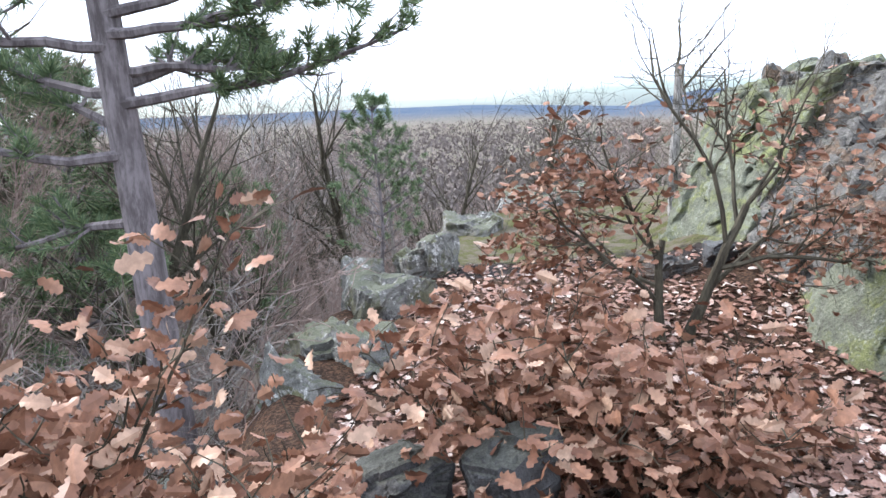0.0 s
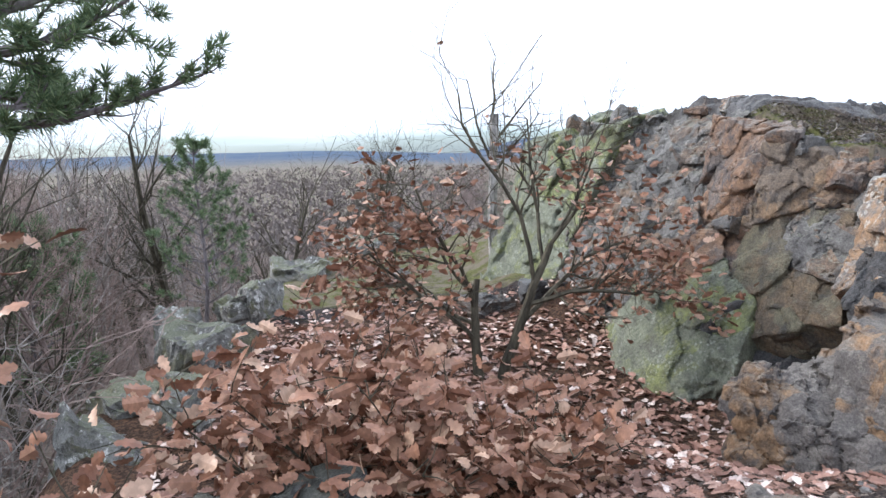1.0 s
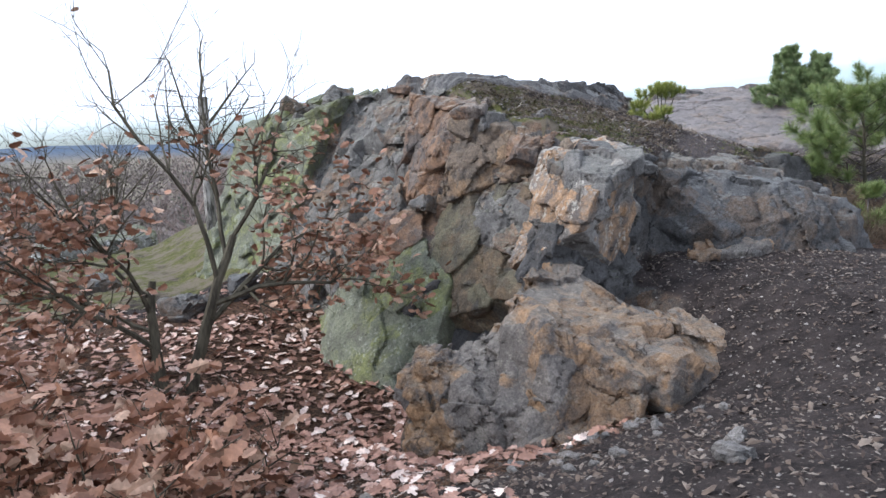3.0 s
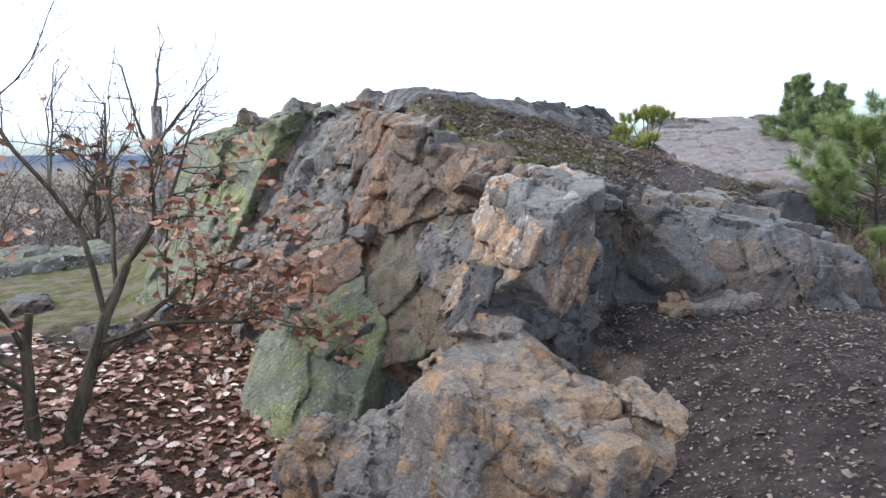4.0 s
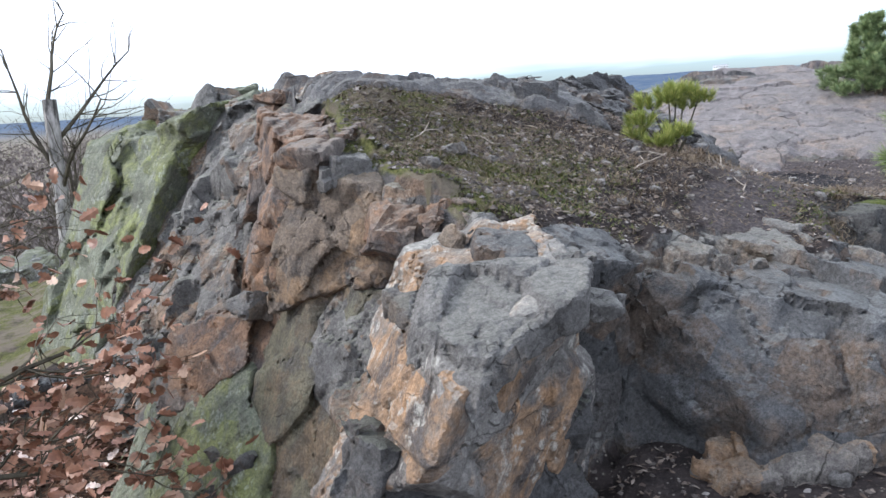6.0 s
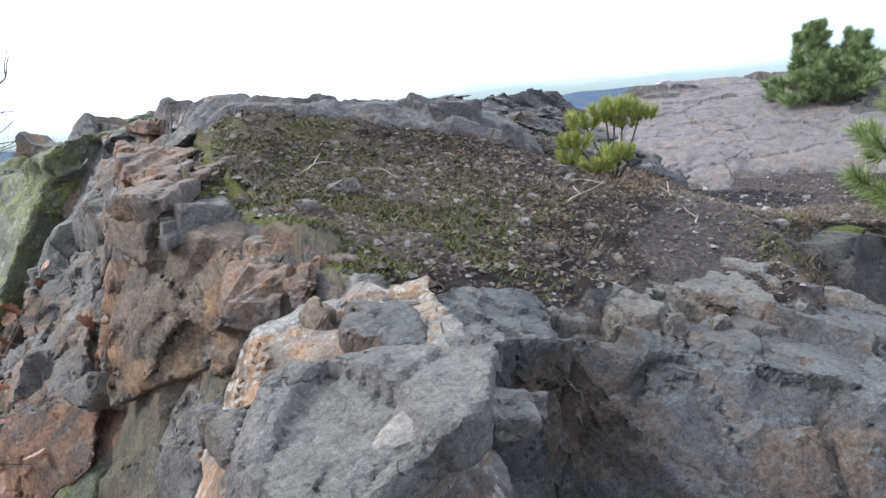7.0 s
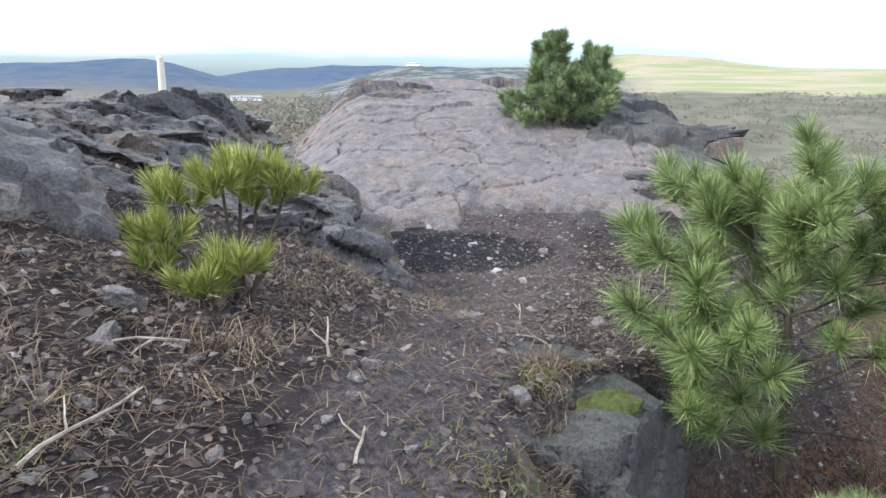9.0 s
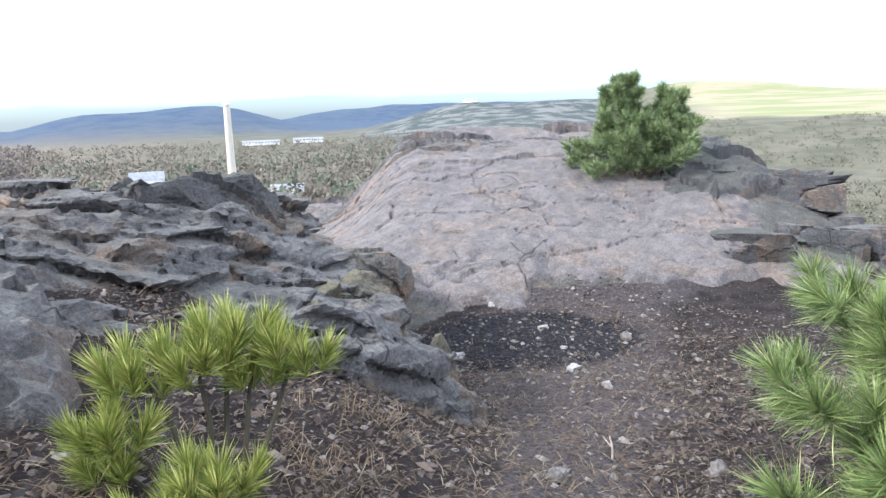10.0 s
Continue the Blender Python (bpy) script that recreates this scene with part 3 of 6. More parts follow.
def far_land(x, y):
    r = np.hypot(x, y) + 1e-6
    az = np.degrees(np.arctan2(x, y))
    n = fbm(np.stack([x, y, x * 0], 1), 0.004, 5, 3.0)
    z = -13 * sstep(12, 45, r) - 32 * sstep(40, 260, r)
    z = z + 14 * sstep(300, 2600, r) * sstep(20, 5, az) + 38 * sstep(1200, 3400, r) * sstep(16, 0, az) + 5 * n * sstep(100, 400, r)

    def hill(a0, a1, soft, r0, w, top):
        return top * sstep(a0 - soft, a0 + soft, az) * sstep(a1 + soft, a1 - soft, az) * np.exp(-((r - r0) / w) ** 2)
    z = z + hill(16, 32, 4, 2700, 500, 74) + hill(25, 29.5, 3, 2650, 300, 16)
    z = z + hill(34, 70, 6, 4300, 450, 84) + hill(41, 45, 2, 4200, 300, 12)
    z = z + hill(42, 58, 6, 1700, 380, 58) * (1 + 0.35 * n) + hill(50, 62, 5, 1900, 300, 12)
    rim = sstep(56, 64, az) * sstep(130, 115, az)
    z = z + rim * (22 * sstep(560, 1250, r) + 58 * sstep(1300, 4300, r)) - 14 * rim * sstep(120, 300, r) * sstep(1000, 500, r)
    return z


def land(x, y):
    """Height of the ground at x, y (arrays)."""
    cx, ly, bx = np.interp(y, CLIFF_Y, CLIFF_X), np.interp(x, LEDGE_X, LEDGE_Y), np.interp(y, BRINK_Y, BRINK_X)
    low = -sstep(1.2, 4.4, y) * (0.82 + 0.5 * np.exp(-((x - 3.6) ** 2 + (y - 6.2) ** 2) / 3.0)) + 0.4 * sstep(8.2, 9.6, y) * sstep(3.0, 4.3, x)
    low = low * (1 - sstep(4.5, 6.3, x) * np.maximum(sstep(4.9, 4.0, y), sstep(5.3, 5.8, x)))
    south = np.minimum(np.maximum(0, ly - 0.9 - y), 1.3) * sstep(8.0, 11.0, x)
    low = low - 0.55 * south - 0.2 * sstep(7.2, 9.0, x) + 0.4 * sstep(7.9, 8.5, x) * sstep(9.5, 9.0, x) * sstep(4.6, 5.0, y)
    s = x * 0.75 + y * 0.66
    path = np.interp(s, (7.0, 7.6, 8.1, 9.3, 10.5, 11.8, 14.0, 15.7, 18.0), (0.95, 0.93, 0.82, 0.77, 0.75, 0.6, 0.33, 0.42, 0.45))
    d = 0.2 * (x - 5.2) - 0.98 * (y - 8.2)
    mound = np.interp(d, (-6.5, -4.0, -2.6, -0.6, 0.3, 0.66, 0.85, 1.43, 1.86, 2.5, 2.75, 3.2), (-0.6, 0.5, 0.85, 1.0, 1.05, 1.0, 0.9, 0.66, 0.54, 0.33, 0.22, 0.0))
    mound = mound * sstep(10.6, 8.4, x - 0.45 * (y - 7.5))
    q = (x - 12.75) * 0.63 + (y - 9.33) * 0.77
    a = (x - 12.75) * 0.77 - (y - 9.33) * 0.63
    slab = np.interp(q, (-0.3, 0.0, 3.1, 5.0, 7.6, 9.0, 12.0), (0.0, 0.08, 0.92, 1.12, 1.2, 0.8, -2.0))
    slab = np.maximum(slab * sstep(-2.5, -1.0, a - 0.08 * (q - 1)), np.minimum(slab, 0)) * sstep(4.6, 2.6, a - 0.2 * q)
    high = path + np.maximum(mound, 0) + slab + np.minimum(mound, 0)
    up = sstep(0.0, 0.5, x - cx) * sstep(0.0, 1.0, (y - ly) / (0.3 + 0.35 * sstep(7.8, 8.2, x) * sstep(9.2, 8.7, x) + 0.8 * sstep(9.7, 10.5, x)))
    high = high - 0.22 * np.exp(-((x - 9.3) ** 2 / 1.3 + (y - 8.5) ** 2 / 0.8)) - 0.1 * np.exp(-((x - 8.4) ** 2 + (y - 6.85) ** 2) / 0.35)
    z = low + (high - low) * up
    z = z - 1.05 * np.maximum(0, bx - x) * sstep(-0.1, 0.6, bx - x) * (0.35 + 0.65 * sstep(6.0, 2.0, bx - x))
    z = z - 0.5 * np.maximum(0, y - 15.5) * sstep(14, 8, x) - 0.6 * np.maximum(0, x - 19.5)
    return z


def land_height(x, y):
    x, y = np.asarray(x, float).ravel(), np.asarray(y, float).ravel()
    r = np.hypot(x - 6, y - 6)
    core = sstep(30, 13, r)
    z = np.maximum(land(x, y), -9) * core + far_land(x, y) * (1 - core)
    p = np.stack([x, y, x * 0], 1)
    near = sstep(60, 20, r)
    gx = np.interp(y, CLIFF_Y, CLIFF_X)
    gy = np.interp(x, LEDGE_X, LEDGE_Y)
    wall = core * sstep(-0.1, 0.1, x - gx) * sstep(0.75, 0.4, x - gx) * sstep(4.6, 5.2, y) + core * sstep(-0.1, 0.1, y - gy) * sstep(0.6, 0.3, y - gy) * sstep(5.0, 5.4, x) * sstep(8.4, 7.8, x)
    on = wall > 0.001
    if on.any():
        z[on] += np.clip(wall[on], 0, 1) * 0.5 * fractured(np.stack([x[on], y[on], z[on]], 1), 0.5, 9.0, 0.8)
    return z + near * (0.05 * fbm(p, 1.3, 3, 1.0) + 0.025 * fbm(p, 7.0, 3, 2.0))


def ground_z(x, y):
    return float(land_height([x], [y])[0])


def graded(lo, hi, step, reach, grow):
    inner = np.arange(lo, hi + step / 2, step)
    left, right, d, a, b = [], [], step, lo, hi
    while b < reach:
        d *= grow
        a, b = a - d, b + d
        left.append(a), right.append(b)
    return np.concatenate([left[::-1], inner, right])


def build_ground():
    gx, gy = graded(-2.5, 16.5, 0.055, 4600, 1.075), graded(1.5, 14.5, 0.055, 4600, 1.075)
    x, y = np.meshgrid(gx, gy, indexing="ij")
    x, y = x.ravel(), y.ravel()
    z = land_height(x, y)
    i = np.arange(len(gx) * len(gy)).reshape(len(gx), len(gy))
    faces = np.stack([i[:-1, :-1].ravel(), i[1:, :-1].ravel(), i[1:, 1:].ravel(), i[:-1, 1:].ravel()], 1)
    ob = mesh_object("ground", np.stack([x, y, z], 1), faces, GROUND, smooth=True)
    cx, ly, bx = np.interp(y, CLIFF_Y, CLIFF_X), np.interp(x, LEDGE_X, LEDGE_Y), np.interp(y, BRINK_Y, BRINK_X)
    r, az = np.hypot(x, y), np.degrees(np.arctan2(x, y))
    upper = sstep(0.0, 0.5, x - cx) * sstep(0.0, 0.3, y - ly)
    d = 0.2 * (x - 5.2) - 0.98 * (y - 8.2)
    core = sstep(30, 14, np.hypot(x - 6, y - 6))
    q = (x - 12.7) * 0.63 + (y - 9.3) * 0.77
    masks = dict(
        moss=core * np.clip(upper * sstep(2.9, 2.2, d) * sstep(8.2, 6.2, x) * 0.6 + upper * 0.5 * np.exp(-((x - 6.0) ** 2 + (y - 6.15) ** 2) / 0.35) + (1 - upper) * sstep(9.0, 11.0, y) * 0.62 + 0.55 * np.exp(-((x - 8.45) ** 2 + (y - 5.4) ** 2) / 0.12) + sstep(0.6, -0.4, x - bx) * 0.7 * sstep(3.5, 5, y), 0, 1),
        litter=core * (1 - upper) * sstep(2.6, 4.2, y) * sstep(10.2, 8.8, y) * sstep(4.9, 4.4, x) + core * 0.75 * sstep(8.5, 9.0, x) * sstep(0.45 + 0.4 * sstep(9.7, 10.5, x), 0.1, y - ly),
        trod=core * upper * np.exp(-((y - np.interp(x, (6.4, 7.4, 8.6, 10.0, 11.5, 13.0), (4.9, 5.5, 6.15, 7.0, 8.1, 9.0))) / (0.34 + 0.6 * sstep(9.5, 11.5, x))) ** 2) * sstep(6.8, 7.6, x),
        coal=core * 1.7 * np.exp(-(((x - 11.8) * 0.77 - (y - 8.65) * 0.63) ** 2 / 0.6 + ((x - 11.8) * 0.63 + (y - 8.65) * 0.77) ** 2 / 0.32)),
        wood=np.clip((1 - core) + sstep(-0.3, -2.0, x - bx), 0, 1),
        bare=core * upper * np.clip(sstep(0.5, -0.3, d) * 0.7 + sstep(-0.2, 0.2, q) + 0.85 * sstep(8.6, 9.2, x - 0.35 * (y - 7.5)) * sstep(7.6, 8.2, y + 0.2 * (9 - x)) * sstep(10.5, 9.9, x), 0, 1),
        field=sstep(60, 63, az) * sstep(1150, 1300, r + 60 * np.sin(az)) * sstep(100, 90, az),
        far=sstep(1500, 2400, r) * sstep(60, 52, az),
        vale=sstep(70, 120, r) * sstep(14, 30, az + 0 * r),
        crag=sstep(1000, 1350, r) * sstep(2500, 2100, r) * sstep(37, 41, az) * sstep(66, 60, az))
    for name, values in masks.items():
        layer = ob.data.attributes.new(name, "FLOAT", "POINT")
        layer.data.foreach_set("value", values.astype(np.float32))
    tagged(ob, "bare soil, moss and leaf litter on a rocky hilltop above a wooded valley", "ground", kind="structure")


build_ground()

# ---- rock masses ----
outcrop = tagged(empty("rock_outcrop", (5.0, 7.5, 0)), "broken rust and green grey rock outcrop with a mossy top", "rock outcrop")
UNDER = outcrop.matrix_basis.inverted()


def block(at, size, turn, material, seed, label="", **k):
    ob = rock("rock_block", at, size, turn, material, seed, parent=outcrop, label=label, **k)
    ob.matrix_parent_inverse = UNDER
    return ob


def relief(name, at, turn, half, step, material, seed, lift=0.05, amp=0.05, cell=0.8, stretch=(1.6, 0.8, 1), tilt=0.5, hump=0.0, parent=None, label="", plates=0.0):
    """Bare bedrock that follows the land in broken sheets, sunk into the soil at its rim."""
    nu, nv = int(2 * half[0] / step), int(2 * half[1] / step)
    u, v = np.meshgrid(np.linspace(-1, 1, nu), np.linspace(-1, 1, nv), indexing="ij")
    u, v = u.ravel(), v.ravel()
    c, s = math.cos(radians(turn)), math.sin(radians(turn))
    x, y = at[0] + c * u * half[0] - s * v * half[1], at[1] + s * u * half[0] + c * v * half[1]
    p = np.stack([x, y, x * 0], 1)
    edge = np.maximum(np.abs(u), np.abs(v))
    edge = edge + 0.16 * fbm(p, 2.2, 3, seed + 3.0)
    inside = sstep(1.0, 0.8, edge)
    flat = np.stack([u * half[0], v * half[1], x * 0], 1) + seed * 2.3
    warp = flat + np.stack([fbm(p, 1.6, 3, seed + 1.0), fbm(p, 1.6, 3, seed + 2.0), x * 0], 1) * 0.25
    dz = fractured(warp, cell, seed, tilt, stretch) * amp / cell + fractured(warp, cell * 0.4, seed + 7, tilt, stretch) * amp * 0.7 / cell + fbm(p, 7, 3, seed) * 0.006
    if plates:
        smooth = 0.25 + 0.75 * sstep(-0.35, 0.25, v)
        jump, gap = jointed(warp, plates, seed + 11.0, (1.5, 0.55, 1.0), np.eye(3))
        dz = dz * 0.35 * smooth + jump * 0.16 * smooth ** 2 - 0.06 * np.exp(-(gap / 0.02) ** 2) * sstep(0.1, 0.3, fbm(p, 0.9, 2, seed) + 0.3)
    z = land_height(x, y) + (lift + dz + hump * (1 - edge ** 2)) * inside - 0.22 * (1 - inside)
    i = np.arange(nu * nv).reshape(nu, nv)
    faces = np.stack([i[:-1, :-1].ravel(), i[1:, :-1].ravel(), i[1:, 1:].ravel(), i[:-1, 1:].ravel()], 1)
    return mesh_object(name, np.stack([x, y, z], 1), faces, material, parent, False, label)


def shattered(name, at, size, turn, mats, seed, pieces, parent, stretch=(1, 1, 1), jut=0.025, cuts=(), gap=0.006, res=16, chip=0.08, rough=0.007, shave=3):
    """Bedrock broken along joints: a body split into tight flat-faced pieces that stand a little proud of one another."""
    rnd = random.Random(seed)
    half, give = np.asarray(size) / 2, np.asarray(stretch, float)
    body = [(np.eye(3)[k] * sign, half[k]) for k in range(3) for sign in (1, -1)]
    spare = [(rnd.gauss(0, 1), rnd.gauss(0, 1), rnd.gauss(0, 1), rnd.uniform(0.85, 1.0)) for _ in range(shave)]
    for nx, ny, nz, reach in [*spare, *cuts]:
        n3 = np.array((nx, ny, nz)) / math.sqrt(nx * nx + ny * ny + nz * nz)
        body.append((n3, reach * np.sqrt(((half * n3) ** 2).sum())))
    sites = []
    while len(sites) < pieces:
        best, far = None, -1
        for _ in range(14):
            c = np.array([rnd.uniform(-0.9, 0.9) * h for h in half])
            if any(n3 @ c > d - 0.04 for n3, d in body):
                continue
            room = min([np.linalg.norm((c - o) / give) for o in sites], default=1.0)
            if room > far:
                best, far = c, room
        sites.append(best if best is not None else np.array([rnd.uniform(-0.2, 0.2) * h for h in half]))
    g = np.linspace(-1, 1, res + 1)
    u, v = np.meshgrid(g, g, indexing="ij")
    u, v, one = u.ravel(), v.ravel(), np.ones((res + 1) ** 2)
    p = np.concatenate([np.stack(w, 1) for w in [(u, v, one), (v, u, -one), (one, u, v), (-one, v, u), (v, one, u), (u, -one, v)]])
    i = np.arange((res + 1) ** 2).reshape(res + 1, res + 1)
    quad = np.stack([i[:-1, :-1].ravel(), i[1:, :-1].ravel(), i[1:, 1:].ravel(), i[:-1, 1:].ravel()], 1)
    faces = np.concatenate([quad + k * len(one) for k in range(6)])
    _, first, back = np.unique(np.round(p * 1e4).astype(np.int64), axis=0, return_index=True, return_inverse=True)
    p, faces = p[first], back.reshape(-1)[faces]
    way = p * np.minimum(half, give * 2 * (half.prod() / pieces / give.prod()) ** (1 / 3))
    way = way / np.linalg.norm(way, axis=1, keepdims=True)
    for k, c in enumerate(sites):
        reach = np.full(len(way), 1e3)
        for n3, d in body:
            n3 = n3 + np.array([rnd.gauss(0, 0.07) for _ in range(3)])
            reach = np.minimum(reach, max(0.02, d - n3 @ c + rnd.gauss(0, jut)) / np.maximum(way @ n3, 1e-3))
        for j, o in enumerate(sites):
            if j != k:
                n3 = (o - c) / give ** 2
                n3 = n3 / np.linalg.norm(n3)
                reach = np.minimum(reach, max(0.012, n3 @ (o - c) / 2 - gap) / np.maximum(way @ n3, 1e-3))
        q = way * reach[:, None]
        off = fractured(q + c + seed, 0.2, seed + 3.0, 0.9) * chip + fractured(q + c + seed, 0.07, seed + 5.0, 0.9) * chip + fbm(q + c + seed, 8, 4, seed) * rough
        q = c + q + way * np.clip(off, -0.1 * reach, 0.1 * reach)[:, None]
        ob = mesh_object(name, q, faces, rnd.choice(mats), parent)
        ob.matrix_basis = pose(*at, *turn)
        ob.matrix_parent_inverse = parent.matrix_basis.inverted()


WEST, OVER, BACK = (-0.8, -0.25, 0.54), (0.55, -0.8, -0.27), (-0.5, 0.85, 0.1)     # the faces that most blocks share
# rusty apex with its pale flank and the overhang below it
hewn("rock_block", [((5.18, 6.63, 1.42), (-0.95, 0.12, 0.3)), ((5.18, 6.63, 1.42), (-0.87, -0.445, -0.21)), ((5.22, 6.39, 0.63), (-0.62, -0.75, -0.1)), ((5.3, 6.6, 1.43), (-0.1, -0.12, 0.98)), ((4.9, 7.75, 0.7), (-0.3, 0.95, 0)), ((5.19, 6.88, 0.5), (-0.3, -0.45, -0.84)), ((5.36, 6.42, 1.2), (0.75, -0.62, 0.1))], (4.6, 5.9, 0.2), (6.2, 7.9, 1.6), ROCK_RUST, 1, outcrop, label="rust brown overhanging block")
hewn("rock_block", [((5.34, 6.4, 1.2), (-0.78, -0.6, 0.16)), ((5.4, 6.3, 1.24), (0.1, -0.25, 0.96)), ((5.22, 6.39, 0.62), (-0.2, -0.5, -0.84)), ((5.62, 6.0, 1.0), (0.7, -0.7, 0.1)), ((5.3, 6.8, 1.0), (-0.3, 0.95, 0.0))], (5.0, 5.7, 0.4), (6.2, 6.9, 1.35), ROCK_OCHRE, 2, outcrop, cell=0.5, bite=0.8, label="ochre block split by fine cracks")
# brown block, the green slab under it and the hollow beside the slab's foot
hewn("rock_block", [((4.485, 7.58, -0.02), (-0.76, -0.37, 0.53)), ((4.89, 6.62, -0.13), (-0.35, -0.35, -0.87)), ((5.0, 7.3, 0.45), (-0.3, 0.0, 0.95)), ((4.46, 7.6, 0.0), (-0.55, 0.8, 0.2)), ((5.12, 6.55, 0.2), (0.6, -0.75, 0.0))], (4.3, 6.2, -0.5), (6.0, 7.9, 0.62), ROCK_RUST, 3, outcrop, cell=0.7, bite=0.8)
hewn("rock_block", [((4.49, 7.75, -0.17), (-0.757, -0.28, 0.59)), ((4.49, 7.75, -0.17), (-0.86, 0.1, 0.5)), ((4.5, 6.22, -0.9), (0.45, -0.89, 0.05)), ((4.12, 6.4, -1.25), (-0.1, -0.8, -0.6)), ((4.5, 8.75, -0.3), (-0.45, 0.89, -0.1)), ((4.6, 7.6, 0.0), (-0.2, -0.1, 0.97))], (3.6, 5.9, -1.7), (5.4, 9.0, 0.1), ROCK_GREEN, 4, outcrop, cell=0.95, bite=0.75, label="green grey leaning slab")
hewn("rock_block", [((5.41, 5.97, 0.59), (-0.865, -0.2, 0.457)), ((5.05, 5.5, 0.0), (0.5, -0.85, 0.1)), ((4.9, 6.8, -0.1), (-0.4, 0.9, 0.0)), ((5.4, 6.0, 0.66), (-0.2, -0.2, 0.95)), ((4.8, 5.95, -0.42), (-0.62, -0.5, -0.6))], (4.4, 5.2, -1.3), (6.0, 7.0, 0.8), ROCK_OLIVE, 5, outcrop, cell=0.6, bite=0.8, label="olive brown block under the apex")
# back of the hollow: its shade is put into a dark rock colour
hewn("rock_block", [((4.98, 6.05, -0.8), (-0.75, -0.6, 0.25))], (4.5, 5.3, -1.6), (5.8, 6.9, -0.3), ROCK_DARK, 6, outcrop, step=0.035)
hewn("rock_block", [((5.52, 5.85, 0.75), WEST), ((5.7, 5.9, 1.04), (0.0, -0.26, 0.97)), ((5.6, 5.5, 0.8), (0.3, -0.95, 0.1))], (5.1, 5.4, 0.1), (6.15, 6.6, 1.2), ROCK, 7, outcrop, cell=0.3, bite=1.3)
# pillar with the pale front, the slab that juts over its dark side, and its undercut foot
hewn("rock_block", [((5.32, 5.23, 0.95), (-0.85, 0.02, 0.53)), ((5.32, 5.23, 0.95), (-0.22, -0.31, 0.92)), ((5.21, 4.56, 0.8), (0.4, -0.9, -0.11)), ((4.95, 4.6, 0.38), (-0.35, -0.5, -0.79)), ((5.95, 4.9, 0.5), (0.95, -0.2, 0.1)), ((5.2, 5.5, 0.6), (-0.45, 0.88, 0.0))], (4.6, 4.3, -0.1), (6.1, 5.7, 1.05), ROCK_PALE, 8, outcrop, step=0.02, cell=0.5, bite=0.75, label="pale lichened block stained with rust")
hewn("rock_block", [((5.23, 4.7, 0.85), (-0.22, -0.31, 0.92)), ((5.23, 4.7, 0.69), (0.2, 0.3, -0.93)), ((5.45, 4.57, 0.75), (0.22, -0.97, -0.1)), ((5.2, 4.65, 0.8), (-0.9, -0.3, 0.2)), ((5.76, 4.62, 0.75), (0.75, -0.65, 0.0)), ((5.5, 5.1, 0.9), (0.1, 1, 0))], (5.1, 4.4, 0.5), (6.0, 5.2, 1.0), ROCK_GREYTOP, 9, outcrop, step=0.018, cell=0.35, bite=0.7, label="grey slab jutting over the pillar's side")
# undercut foot: dark rock colour stands in for shade below the pillar
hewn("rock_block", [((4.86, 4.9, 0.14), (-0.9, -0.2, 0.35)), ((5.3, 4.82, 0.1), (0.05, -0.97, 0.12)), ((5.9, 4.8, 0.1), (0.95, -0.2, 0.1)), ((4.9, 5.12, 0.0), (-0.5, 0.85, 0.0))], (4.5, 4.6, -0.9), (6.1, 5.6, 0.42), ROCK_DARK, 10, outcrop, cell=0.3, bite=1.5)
for k, (at, size, turn) in enumerate([((5.86, 4.72, 0.82), (0.2, 0.16, 0.13), (10, 14, -20)), ((5.7, 4.84, 0.85), (0.24, 0.14, 0.1), (6, -8, 10)), ((5.99, 4.8, 0.8), (0.16, 0.2, 0.16), (0, 12, 30)), ((5.68, 4.98, 0.92), (0.2, 0.14, 0.1), (4, 8, -35)), ((5.62, 5.44, 0.97), (0.11, 0.1, 0.2), (4, 0, 10)), ((5.22, 6.86, 0.5), (0.2, 0.2, 0.14), (20, 10, 30)), ((4.98, 7.1, 0.47), (0.3, 0.26, 0.2), (10, 20, 30))]):
    block(at, size, turn, ROCK_OCHRE if k in (4, 5) else ROCK_GREYTOP, 61 + k, chip=0.12, res=12)
for k, (at, size, turn) in enumerate([((5.72, 6.12, 1.1), (0.3, 0.22, 0.18), (8, 12, 20)), ((5.85, 5.92, 1.06), (0.26, 0.18, 0.14), (0, 8, -30)), ((5.62, 6.32, 1.2), (0.3, 0.26, 0.2), (10, -6, 40)), ((5.92, 5.7, 1.02), (0.2, 0.16, 0.12), (4, 6, 10)), ((5.7, 5.85, 1.03), (0.22, 0.2, 0.2), (0, 14, 60)), ((5.5, 6.5, 1.3), (0.34, 0.3, 0.2), (6, 8, 10)), ((5.9, 6.15, 1.16), (0.16, 0.14, 0.1), (0, 6, 25)), ((5.6, 6.05, 0.98), (0.34, 0.3, 0.3), (0, 10, -15))]):
    block(at, size, turn, (ROCK, ROCK_RUST, ROCK_GREYTOP)[k % 3], 171 + k, chip=0.14, res=14)
# blue grey cap behind the pillar
hewn("rock_block", [((6.1, 5.18, 1.0), (0.25, -0.25, 0.93)), ((5.9, 5.2, 1.03), (-0.12, -0.1, 0.98)), ((5.85, 5.02, 0.9), (-0.12, -0.95, -0.25)), ((6.38, 5.02, 0.8), (0.9, -0.3, 0.15)), ((5.64, 5.25, 0.95), (-0.9, -0.25, 0.0)), ((6.1, 5.42, 0.99), (0.1, 0.85, 0.5))], (5.4, 4.7, 0.1), (6.6, 5.8, 1.08), ROCK_BLUE, 11, outcrop, step=0.02, cell=0.4, label="blue grey block veined with white")
